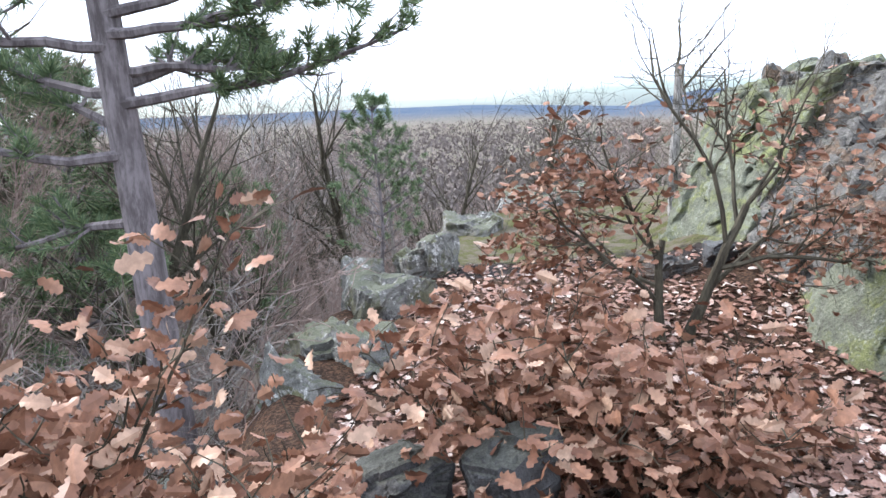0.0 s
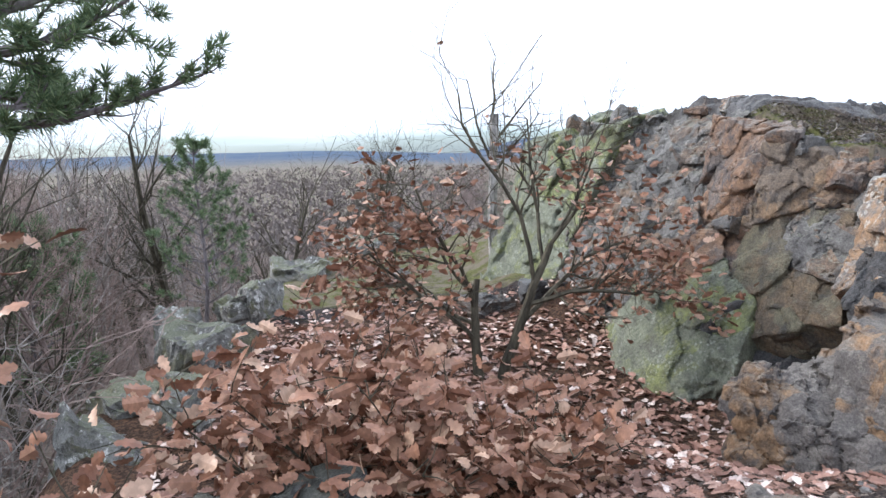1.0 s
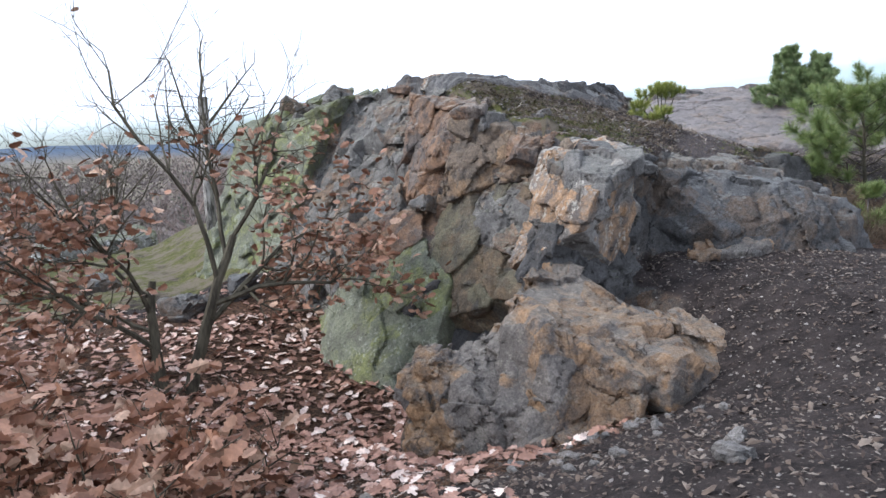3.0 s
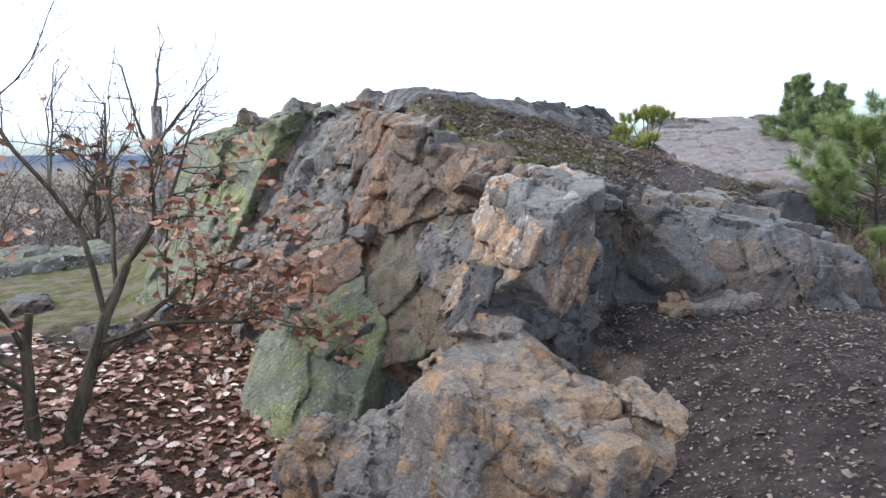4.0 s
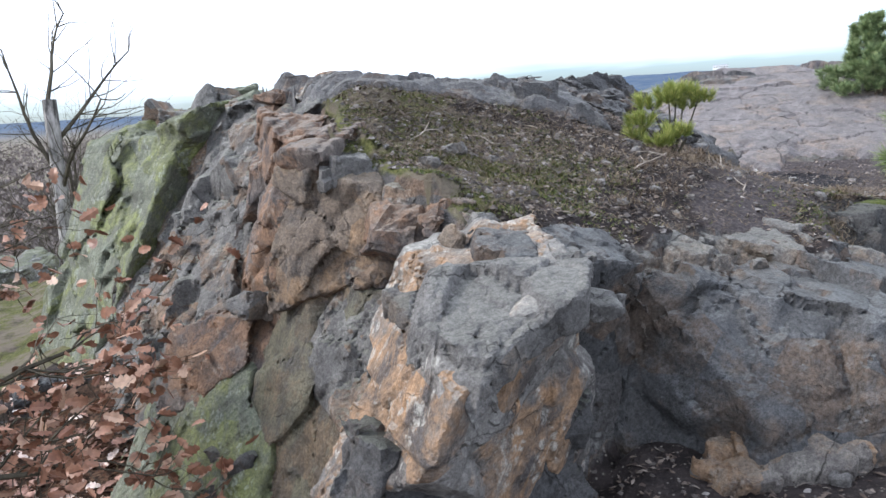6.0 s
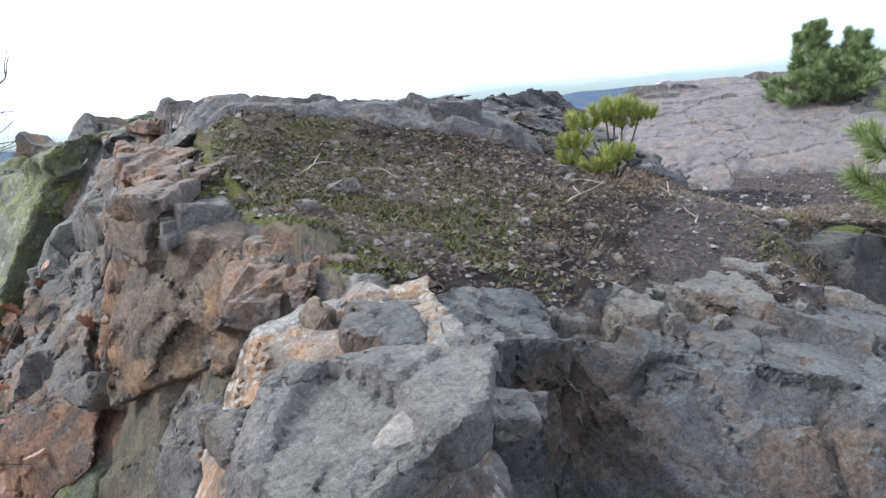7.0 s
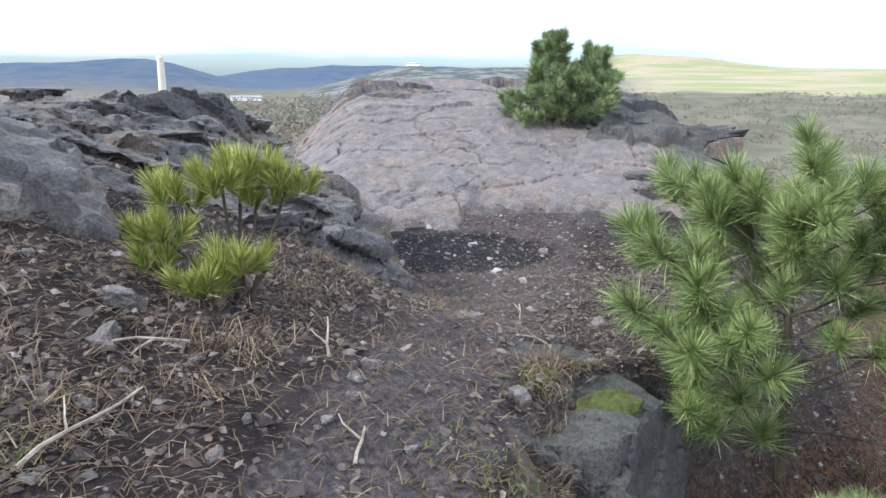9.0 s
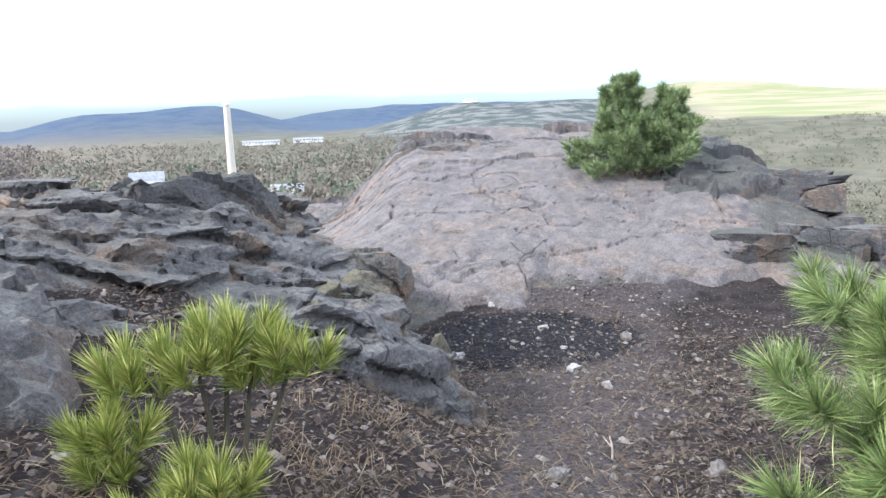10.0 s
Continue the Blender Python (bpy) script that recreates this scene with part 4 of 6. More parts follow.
# leaning sheets farther along the hollow
hewn("rock_block", [((4.75, 8.0, 0.28), WEST), ((5.0, 7.4, 0.6), (0.5, -0.85, -0.1)), ((5.45, 8.2, 1.52), (-0.3, -0.1, 0.95)), ((4.6, 8.75, 0.3), BACK)], (4.2, 7.0, -0.6), (6.2, 9.0, 1.7), ROCK, 12, outcrop, step=0.028, cell=0.4, bite=1.6)
hewn("rock_block", [((4.85, 8.87, 0.385), WEST), ((5.15, 8.6, 0.9), OVER), ((5.45, 9.4, 1.68), (-0.25, -0.1, 0.96)), ((4.5, 10.0, 0.3), BACK)], (4.2, 8.2, -0.7), (6.2, 10.2, 1.75), ROCK, 13, outcrop, step=0.03, cell=0.5, bite=1.4)
hewn("rock_block", [((4.42, 8.5, -0.3), WEST), ((4.6, 8.0, 0.0), OVER), ((4.5, 8.8, 0.1), (-0.3, -0.2, 0.93))], (4.0, 7.8, -0.9), (5.4, 9.8, 0.3), ROCK, 14, outcrop, step=0.03, cell=0.35, bite=1.8)
hewn("rock_block", [((3.93, 9.96, -0.41), (-0.85, -0.3, 0.42)), ((5.29, 9.87, 1.64), OVER), ((5.1, 10.6, 1.62), (-0.25, 0.0, 0.97)), ((4.25, 11.7, 0.2), BACK)], (3.4, 9.0, -1.0), (6.2, 12.6, 1.9), ROCK_GREEN, 15, outcrop, step=0.034, cell=0.9, bite=0.9, label="tall green grey leaning slab")
# the crest
block((5.72, 8.85, 1.68), (0.34, 0.32, 0.3), (6, 8, 20), ROCK_RUST, 71, chip=0.14, res=18)
block((6.0, 8.55, 1.72), (0.55, 0.45, 0.46), (0, -8, -10), ROCK_PALE, 9, chip=0.18, res=24)
shattered("rock_block", (6.6, 8.35, 1.52), (1.0, 0.5, 0.4), (0, 0, -16), (ROCK, ROCK_LAYER, ROCK_PALE), 72, 10, outcrop, (1.4, 1, 0.6), 0.025)
shattered("rock_block", (7.3, 8.12, 1.46), (1.1, 0.7, 0.4), (0, 6, -20), (ROCK, ROCK_LAYER), 10, 10, outcrop, (1.4, 1, 0.6), 0.025)
block((5.52, 10.55, 1.66), (0.5, 0.4, 0.36), (0, 10, 20), ROCK, 11, chip=0.18, res=20)
block((5.1, 11.0, 1.55), (0.5, 0.7, 0.4), (0, 10, 0), ROCK, 73, chip=0.2, res=20)
r1 = relief("bedrock", (6.9, 8.3), -16, (1.7, 0.7), 0.035, ROCK_LAYER, 5, 0.06, 0.13, 0.42, (1.6, 0.7, 1), parent=outcrop)
r1.matrix_parent_inverse = UNDER

ridge = tagged(empty("rock_ridge", (9.3, 8.6, 1.0)), "low ridge of layered dark grey rock beside the path", "rock ridge")
for k, (at, size, turn, mat) in enumerate([((9.6, 9.5, 1.5), (0.95, 0.7, 0.62), (0, 6, -24), ROCK_DARK), ((9.05, 9.75, 1.5), (0.4, 0.4, 0.3), (0, 20, 10), ROCK_RUST), ((8.75, 9.95, 1.52), (0.4, 0.3, 0.22), (0, 24, 0), ROCK_PALE), ((11.2, 10.0, 0.75), (0.8, 0.9, 0.5), (0, 10, 30), ROCK)]):
    ob = rock("rock_block", at, size, turn, mat, 80 + k, chip=0.16, parent=ridge)
    ob.matrix_parent_inverse = ridge.matrix_basis.inverted()

hewn("rock_block", [((9.0, 8.3, 1.38), (0.26, -0.34, 0.9)), ((9.6, 7.75, 0.95), (0.2, -0.85, 0.5)), ((10.35, 8.35, 0.7), (0.8, -0.3, 0.5)), ((8.4, 7.55, 1.25), (-0.2, -0.85, 0.5))], (7.7, 7.3, 0.3), (10.9, 9.9, 1.72), ROCK_LAYER, 111, ridge, step=0.026, cell=0.42, bite=1.5, grain=(1.5, 1.2, 0.3), bed=np.array(Matrix.Rotation(radians(-14), 3, "X") @ Matrix.Rotation(radians(14), 3, "Y")))
hewn("rock_block", [((9.95, 7.95, 0.95), (0.35, -0.85, 0.35)), ((10.15, 8.1, 0.9), (0.85, -0.35, 0.35)), ((9.9, 8.1, 1.05), (0.3, -0.3, 0.9)), ((9.55, 7.9, 0.9), (-0.8, -0.5, 0.3))], (9.3, 7.5, 0.3), (10.5, 8.6, 1.15), ROCK_OLIVE, 112, ridge, step=0.024, cell=0.5, bite=0.9, label="brown rounded rock bulge")

slab = tagged(empty("rock_slab", (14.5, 10.5, 0.8)), "broad pinkish grey tilted bedrock slab with thin cracks", "rock slab")
turn_slab = math.degrees(math.atan2(-0.63, 0.77))
ob = relief("bedrock", (15.15, 12.2), turn_slab, (3.3, 4.35), 0.034, ROCK_SLAB, 21, 0.09, 0.1, 0.8, (1.9, 0.6, 1), 0.45, 0.0, slab, plates=1.0)
ob.matrix_parent_inverse = slab.matrix_basis.inverted()
ob = relief("bedrock", (16.6, 9.9), turn_slab + 12, (1.1, 1.5), 0.045, ROCK_DARK, 22, 0.1, 0.16, 0.5, (1.5, 0.8, 1), 0.7, 0.12, slab)
ob.matrix_parent_inverse = slab.matrix_basis.inverted()
SHARDS = (ROCK_DARK, ROCK_BLUE, ROCK_LAYER)
shattered("rock_block", (15.7, 8.6, 0.5), (2.4, 0.8, 0.5), (0, 0, 28), SHARDS, 121, 26, slab, (1.5, 1.0, 0.45), 0.05, res=9)
shattered("rock_block", (16.8, 9.7, 0.95), (1.7, 1.0, 0.6), (0, 6, 30), SHARDS, 122, 24, slab, (1.5, 1.0, 0.45), 0.05, res=9)
shattered("rock_block", (17.6, 8.9, 0.55), (2.2, 1.2, 0.9), (0, 12, 24), SHARDS, 123, 30, slab, (1.5, 1.0, 0.45), 0.06, res=9)
shattered("rock_block", (16.2, 7.9, 0.25), (1.6, 0.9, 0.7), (0, 12, 16), SHARDS, 124, 12, slab, (1.6, 1.0, 0.5), 0.06, res=9)
shattered("rock_block", (15.9, 10.75, 1.2), (0.9, 0.5, 0.36), (0, 6, -30), SHARDS, 125, 6, slab, (1.6, 1.0, 0.5), 0.04)

ob = relief("bedrock", (15.0, 13.6), turn_slab, (1.6, 0.8), 0.045, ROCK_LAYER, 24, 0.12, 0.1, 0.4, (1.8, 0.6, 1), 0.6, 0.05, slab)
ob.matrix_parent_inverse = slab.matrix_basis.inverted()

# single boulders and ledges
TOP = (0.03, -0.29, 0.96)
tagged(hewn("boulder", [((4.22, 4.55, 0.05), TOP), ((4.22, 4.55, 0.04), (-0.9, -0.1, 0.38)), ((4.55, 3.95, -0.14), (-0.2, -0.8, 0.55)), ((4.3, 3.6, -0.6), (-0.35, -0.93, 0.15)), ((5.1, 4.4, 0.0), (0.6, -0.2, 0.75)), ((5.45, 4.4, -0.2), (0.95, 0.1, 0.25)), ((4.22, 4.55, 0.04), (-0.5, 0.85, 0.1))], (3.5, 3.2, -1.2), (5.7, 5.1, 0.15), ROCK_TAN, 16, step=0.022, cell=0.6, bite=0.85), "tan grey fractured boulder with rusty corners beside the path", "boulder")
tagged(hewn("boulder", [((4.15, 4.0, -0.5), (-0.35, -0.5, 0.8)), ((3.78, 3.95, -0.85), (-0.8, -0.5, 0.3)), ((4.1, 3.5, -0.7), (0.1, -0.9, 0.4))], (3.4, 3.2, -1.3), (4.7, 4.7, -0.3), ROCK_TAN, 18, step=0.022, cell=0.32, bite=1.3), "broken tan rock at the foot of a boulder", "boulder")
tagged(hewn("boulder", [((5.5, 3.9, -0.2), TOP), ((4.55, 3.35, -0.5), (-0.1, -0.9, 0.1)), ((4.4, 3.4, -0.6), (-0.9, -0.25, 0.2)), ((5.55, 3.85, -0.3), (0.95, -0.2, 0.15)), ((4.9, 3.35, -0.25), (0.25, -0.75, 0.6))], (4.2, 3.1, -0.9), (5.8, 4.1, -0.1), ROCK_TAN, 17, step=0.02, cell=0.45, bite=1.0, holes=(((4.65, 3.2, -0.72), (0.16, 0.3, 0.2)),)), "grey brown boulder with a hollow under its nose", "boulder")
tagged(rock("boulder", (2.55, 2.5, -0.38), (0.8, 0.5, 0.36), (0, 0, -30), ROCK_TAN, 23, chip=0.14, res=24), "flat brown stone half buried in the path", "boulder")
LEDGE_TOP = (0.12, -0.17, 0.98)
LEDGES = [([((6.76, 5.09, 0.75), LEDGE_TOP), ((6.83, 4.89, 0.69), (-0.35, -0.62, 0.7)), ((7.2, 4.25, 0.33), (-0.38, -0.9, 0.2)), ((6.5, 4.95, 0.6), (-0.9, -0.3, 0.2)), ((7.6, 4.2, 0.3), (0.85, -0.4, 0.35)), ((6.9, 5.22, 0.7), (0.0, 0.9, 0.4))], (6.3, 3.9, -0.5), (7.9, 5.7, 0.85), 0.022, 0.6, 1.0, ROCK_BLUE),
          ([((7.6, 5.0, 0.55), LEDGE_TOP), ((7.9, 4.45, 0.3), (-0.1, -0.8, 0.6)), ((7.9, 4.3, 0.1), (0.0, -0.95, 0.25)), ((8.5, 4.9, 0.5), (0.9, -0.3, 0.3)), ((7.9, 5.15, 0.62), (0.0, 0.9, 0.4))], (7.3, 4.0, -0.5), (8.8, 5.6, 0.75), 0.026, 0.5, 1.0, ROCK_BLUE),
          ([((8.3, 5.2, 0.54), (0.15, -0.2, 0.96)), ((8.3, 4.95, 0.5), (-0.1, -0.9, 0.4)), ((8.3, 5.3, 0.58), (0.1, 0.9, 0.4)), ((8.6, 5.1, 0.5), (0.9, -0.1, 0.3))], (7.9, 4.6, -0.4), (8.9, 5.5, 0.66), 0.026, 0.4, 0.8, ROCK_BLUE),
          ([((6.6, 4.42, 0.05), (-0.15, -0.35, 0.92)), ((6.6, 4.38, 0.0), (-0.3, -0.9, -0.1))], (6.3, 4.3, -0.15), (6.95, 4.7, 0.14), 0.018, 0.3, 1.0, ROCK_TAN),
          ([((7.65, 5.4, 0.74), (0.12, -0.2, 0.97)), ((7.4, 5.3, 0.75), (-0.7, -0.6, 0.4)), ((7.9, 5.3, 0.7), (0.7, -0.6, 0.4)), ((7.8, 5.55, 0.75), (0.5, 0.8, 0.4))], (7.25, 5.1, 0.4), (8.05, 5.75, 0.84), 0.02, 0.5, 0.8, ROCK_GREYTOP),
          ([((8.0, 5.05, 0.55), (0.12, -0.2, 0.97)), ((7.95, 4.9, 0.6), (0.1, -0.8, 0.5)), ((8.25, 5.1, 0.6), (0.8, 0.1, 0.5))], (7.6, 4.75, 0.3), (8.4, 5.25, 0.66), 0.02, 0.5, 0.8, ROCK_GREYTOP),
          ([((6.85, 5.35, 0.84), (0.1, -0.3, 0.95)), ((6.8, 5.2, 0.78), (-0.2, -0.9, 0.35))], (6.5, 5.1, 0.4), (7.2, 5.42, 0.86), 0.02, 0.28, 1.2, ROCK_GREYTOP)]
ledge = tagged(empty("rock_ledge", (7.2, 4.8, 0.0)), "blue grey bedrock ledge stained rusty brown beside the path", "rock ledge")
for k, (faces, low, high, step, cell, bite, mat) in enumerate(LEDGES):
    if k < 3:
        hewn("rock_block", faces, low, high, mat, 140 + k, ledge, step, bite, cell)
    else:
        tagged(hewn("flat_stone", faces, low, high, mat, 140 + k, None, step, bite, cell), "flat grey stone bedded in the soil of the path", "stone", "flat stones by the path")
damp = tagged(hewn("boulder", [((9.2, 5.8, 0.68), (0.06, -0.1, 0.99)), ((9.2, 5.6, 0.45), (0.1, -0.95, 0.28)), ((9.66, 5.75, 0.4), (0.93, -0.25, 0.2)), ((8.84, 5.7, 0.6), (-0.6, -0.6, 0.35))], (8.5, 5.2, -0.7), (9.9, 6.35, 0.72), ROCK_DAMP_SHADE, 52, step=0.028, cell=0.6, bite=0.8), "dark flat topped boulder with a moss cushion beside a pine", "boulder")
cushion = rock("moss_cushion", (9.2, 5.8, 0.69), (0.34, 0.2, 0.08), (0, 0, -10), MOSS_PAD, 53, chip=0.1, cell=0.08, square=2.6, res=22, rough=0.02, parent=damp, label="green moss cushion")
cushion.matrix_parent_inverse = damp.matrix_basis.inverted()
for k, (at, size, turn) in enumerate([((-1.15, 5.9, -1.2), (1.0, 1.0, 0.95), (0, 20, 10)), ((-1.15, 6.9, -1.0), (0.8, 0.9, 0.75), (0, 12, 30)), ((-0.75, 8.2, -0.95), (1.0, 1.3, 0.95), (0, 8, 0)), ((-0.3, 10.0, -0.8), (0.8, 1.0, 0.8), (0, -6, 20)), ((0.45, 13.4, -0.95), (1.0, 1.6, 0.6), (0, 6, 0)), ((-1.3, 4.9, -1.35), (0.5, 0.6, 0.8), (6, 14, 0)), ((-0.7, 6.4, -0.85), (0.7, 0.8, 0.6), (0, 10, 40)), ((1.9, 12.2, -0.9), (0.7, 0.8, 0.3), (0, 0, 10)), ((2.2, 16.5, -0.9), (2.2, 2.0, 0.7), (0, 0, 20)), ((3.6, 9.3, -0.62), (0.5, 0.4, 0.4), (0, 10, 0)), ((2.9, 9.4, -0.75), (0.7, 0.5, 0.3), (0, 0, 30))]):
    mat = ROCK_MOSSY if k not in (7, 9, 10) else ROCK_BLUE
    tagged(rock("boulder", at, size, turn, mat, 100 + k, chip=0.22, res=24), "mossy pale lichened boulder on the brink of the terrace" if mat is ROCK_MOSSY else "flat blue grey stone bedded in mossy ground", "boulder")
# dark stones whose colour also holds the shadow they lie in
for k, at in enumerate([(-0.75, 3.15, -0.42), (-0.25, 3.3, -0.38), (0.3, 3.35, -0.36), (-1.3, 3.2, -0.45)]):
    tagged(rock("boulder", at, (0.5, 0.36, 0.24), (0, 0, 30 * k), ROCK_DARK, 120 + k, chip=0.2, res=20), "dark shadow-toned stone under dry oak leaves", "boulder")


# ---- leaves and litter ----
def oak_leaf(vs, fs, at, length, rnd, up=0.6):
    """A lobed, curled oak leaf, as a strip of eight quads."""
    d = Vector((rnd.gauss(0, 1), rnd.gauss(0, 1), rnd.gauss(-0.2, 0.6) * up)).normalized()
    n = side_way(rnd, d, math.pi / 2)
    if up < 0.4 and n.z < 0:
        n = -n
    if up < 0.4:
        n = (n + Vector((0, 0, 1.6))).normalized()
    side = d.cross(n).normalized()
    curl, roll = rnd.uniform(-0.5, 0.7), rnd.uniform(0.0, 0.5)
    base = len(vs)
    lobes = (0.05, 0.2, 0.14, 0.3, 0.2, 0.33, 0.18, 0.22, 0.03)
    for k, w in enumerate(lobes):
        t = k / 8
        mid = Vector(at) + d * (length * t) + n * (length * curl * t * (1 - t))
        edge = n * (length * w * roll)
        vs.append(mid - side * (length * w) + edge), vs.append(mid), vs.append(mid + side * (length * w) + edge)
    for k in range(8):
        a = base + 3 * k
        fs.append((a, a + 3, a + 4, a + 1)), fs.append((a + 1, a + 4, a + 5, a + 2))


def leaf_bush(name, at, spread, stems, leaves, seed, size, label):
    """A low oak bush that has kept its dry leaves."""
    rnd = random.Random(seed)
    bush = tagged(empty(name, at), label, "bush")
    tips = []
    for k in range(stems):
        vs, fs = [], []
        w = rnd.uniform(0, 6.28)
        out = Vector((math.cos(w) * spread[0], math.sin(w) * spread[1], spread[2] * rnd.uniform(0.5, 1.25))) * rnd.uniform(0.55, 1.0)
        pts = limb(vs, fs, rnd, (rnd.gauss(0, 0.08), rnd.gauss(0, 0.08), -0.05), out, out.length, 0.013, 7, 0.12, 0.0, 4, 0.25)
        for p, r in pts[2:]:
            for _ in range(2):
                sub = limb(vs, fs, rnd, p, side_way(rnd, out.normalized(), 0.9), rnd.uniform(0.15, 0.4), 0.005, 3, 0.2, 0.0, 3, 0.4)
                tips += [q for q, _ in sub[1:]]
        tips += [q for q, _ in pts[3:]]
        mesh_object("stem", vs, fs, BARK_OAK, bush)
    vs, fs = [], []
    for _ in range(leaves):
        p = rnd.choice(tips)
        oak_leaf(vs, fs, p + Vector((rnd.gauss(0, 0.05), rnd.gauss(0, 0.05), rnd.gauss(0, 0.04))), rnd.uniform(0.6, 1.15) * size, rnd)
    tagged(mesh_object("foliage", vs, fs, OAK_LEAF, bush, label="dry russet oak leaves"), kind="stuff")
    return bush


BUSHES = [((0.42, 3.75, -0.62), (0.62, 0.5, 1.2), 10, 760), ((1.08, 3.75, -0.68), (0.6, 0.5, 1.0), 10, 760), ((1.6, 3.85, -0.75), (0.5, 0.5, 0.85), 9, 560), ((0.6, 4.5, -0.75), (0.6, 0.5, 1.1), 9, 560), ((1.25, 4.6, -0.82), (0.6, 0.6, 0.85), 8, 480), ((0.15, 4.2, -0.65), (0.3, 0.4, 0.85), 5, 200), ((1.9, 4.6, -0.9), (0.5, 0.5, 0.6), 7, 300)]
for k, (at, spread, stems, leaves) in enumerate(BUSHES):
    leaf_bush("oak_bush", at, spread, stems, leaves, 200 + k, 0.125, "low oak bush thick with dry russet leaves")
for k, (at, spread, stems, leaves) in enumerate([((-1.15, 2.15, -0.3), (0.45, 0.45, 1.25), 10, 900), ((-0.85, 2.6, -0.4), (0.45, 0.45, 0.75), 9, 640), ((-1.5, 2.5, -0.5), (0.45, 0.4, 1.3), 9, 760), ((-0.75, 1.95, -0.3), (0.3, 0.35, 0.6), 7, 300)]):
    leaf_bush("oak_bush", at, spread, stems, leaves, 230 + k, 0.1, "oak sapling with curled dry russet leaves near the brink")


def scatter_litter():
    rnd = random.Random(7)
    vs, fs = [], []
    pts = []
    while len(pts) < 8000:
        x, y = rnd.uniform(-0.8, 4.9), rnd.uniform(2.2, 10.2)
        cx = float(np.interp(y, CLIFF_Y, CLIFF_X))
        if x < cx - 0.2 and not (x > 2.9 and y < 3.4) and rnd.random() < min(1.0, 0.25 + (y - 2.2) * 0.35) * (1.0 if y < 8.8 else 0.4):
            pts.append((x, y))
    zs = land_height([p[0] for p in pts], [p[1] for p in pts])
    for (x, y), z in zip(pts, zs):
        oak_leaf(vs, fs, (x, y, z + rnd.uniform(0.006, 0.035)), rnd.uniform(0.06, 0.125), rnd, 0.3)
    tagged(mesh_object("leaf_litter", vs, fs, LITTER_LEAF), "fallen dry oak leaves covering the hollow", "leaves", kind="stuff")


scatter_litter()


# ---- the young oak with two stems ----
def young_oak():
    rnd = random.Random(31)
    foot = Vector((2.27, 7.1, -1.06))
    oak = tagged(empty("oak_tree", foot), "young crooked oak with russet leaves on bare twigs", "tree")
    tips = []

    def bough(vs, fs, p, way, length, radius, depth, lift):
        pts = limb(vs, fs, rnd, p, way, length, radius, 6, 0.2, lift, 5 if radius > 0.012 else 3, 0.4)
        if depth == 0:
            tips.extend(q for q, _ in pts[1:])
            return
        for q, r in pts[2:]:
            for _ in range(2):
                bough(vs, fs, q, side_way(rnd, Vector(way).normalized(), rnd.uniform(0.5, 1.1)), length * rnd.uniform(0.35, 0.6), r * 0.62, depth - 1, lift)

    for start, way, length, radius, boughs in (((-0.12, 0.0, 0.0), (-0.16, 0.0, 1), 1.1, 0.06, (((-1.0, -0.1, 0.45), 1.1), ((-0.7, 0.4, 0.3), 0.95), ((-0.25, -0.2, 1.0), 1.15), ((-0.75, -0.5, 0.55), 1.0))), ((0.1, -0.05, 0.0), (0.24, -0.05, 1), 1.55, 0.065, (((1.0, -0.2, 0.4), 1.2), ((0.8, -0.5, 0.25), 1.0), ((0.1, 0.1, 1.0), 1.6), ((-0.4, 0.3, 0.9), 1.2), ((0.35, -0.4, 0.8), 1.0), ((0.9, 0.3, 0.5), 1.0)))):
        vs, fs = [], []
        pts = limb(vs, fs, rnd, start, way, length, radius, 7, 0.08, 0.02, 8, 0.55)
        mesh_object("trunk", vs, fs, BARK_OAK, oak)
        for k, (out, reach) in enumerate(boughs):
            vs, fs = [], []
            p, r = pts[min(7, 3 + k)]
            bough(vs, fs, p, out, reach * 1.35, r * 0.6, 2, 0.05)
            mesh_object("branch", vs, fs, BARK_OAK, oak)
    vs, fs = [], []
    low = [t for t in tips if t.z < 2.5]
    for _ in range(2700):
        p = rnd.choice(low)
        if rnd.random() < 0.3 + 0.7 * (p.z < 1.9):
            oak_leaf(vs, fs, p + Vector((rnd.gauss(0, 0.03), rnd.gauss(0, 0.03), rnd.gauss(-0.02, 0.03))), rnd.uniform(0.065, 0.12), rnd)
    for _ in range(25):
        oak_leaf(vs, fs, rnd.choice(tips), rnd.uniform(0.05, 0.09), rnd)
    tagged(mesh_object("foliage", vs, fs, OAK_LEAF, oak, label="dry russet oak leaves"), kind="stuff")


young_oak()


# ---- pines ----
def needle_mesh(name, seed, count, length, width, cup, material):
    """A tuft of needles round a shoot along +z."""
    rnd = random.Random(seed)
    vs, fs = [], []
    for _ in range(count):
        t, w = rnd.random(), rnd.uniform(0, 6.283)
        lean = rnd.uniform(0.35, 1.0) * (1.5 - 0.9 * t) * cup
        d = Vector((math.cos(w) * math.sin(lean), math.sin(w) * math.sin(lean), math.cos(lean)))
        a = Vector((0, 0, (t - 0.6) * length * 0.75))
        s = d.orthogonal().normalized() * width
        s.rotate(Matrix.Rotation(rnd.uniform(0, 3.14), 3, d))
        b = a + d * length * rnd.uniform(0.75, 1.1)
        m = (a + b) / 2 + Vector((0, 0, rnd.uniform(-0.02, 0.05) * length))
        k = len(vs)
        vs.extend((a - s, a + s, m + s, m - s, b))
        fs.extend(((k, k + 1, k + 2, k + 3), (k + 3, k + 2, k + 4)))
    me = bpy.data.meshes.new(name)
    me.from_pydata([tuple(v) for v in vs], [], fs)
    me.materials.append(material)
    return me


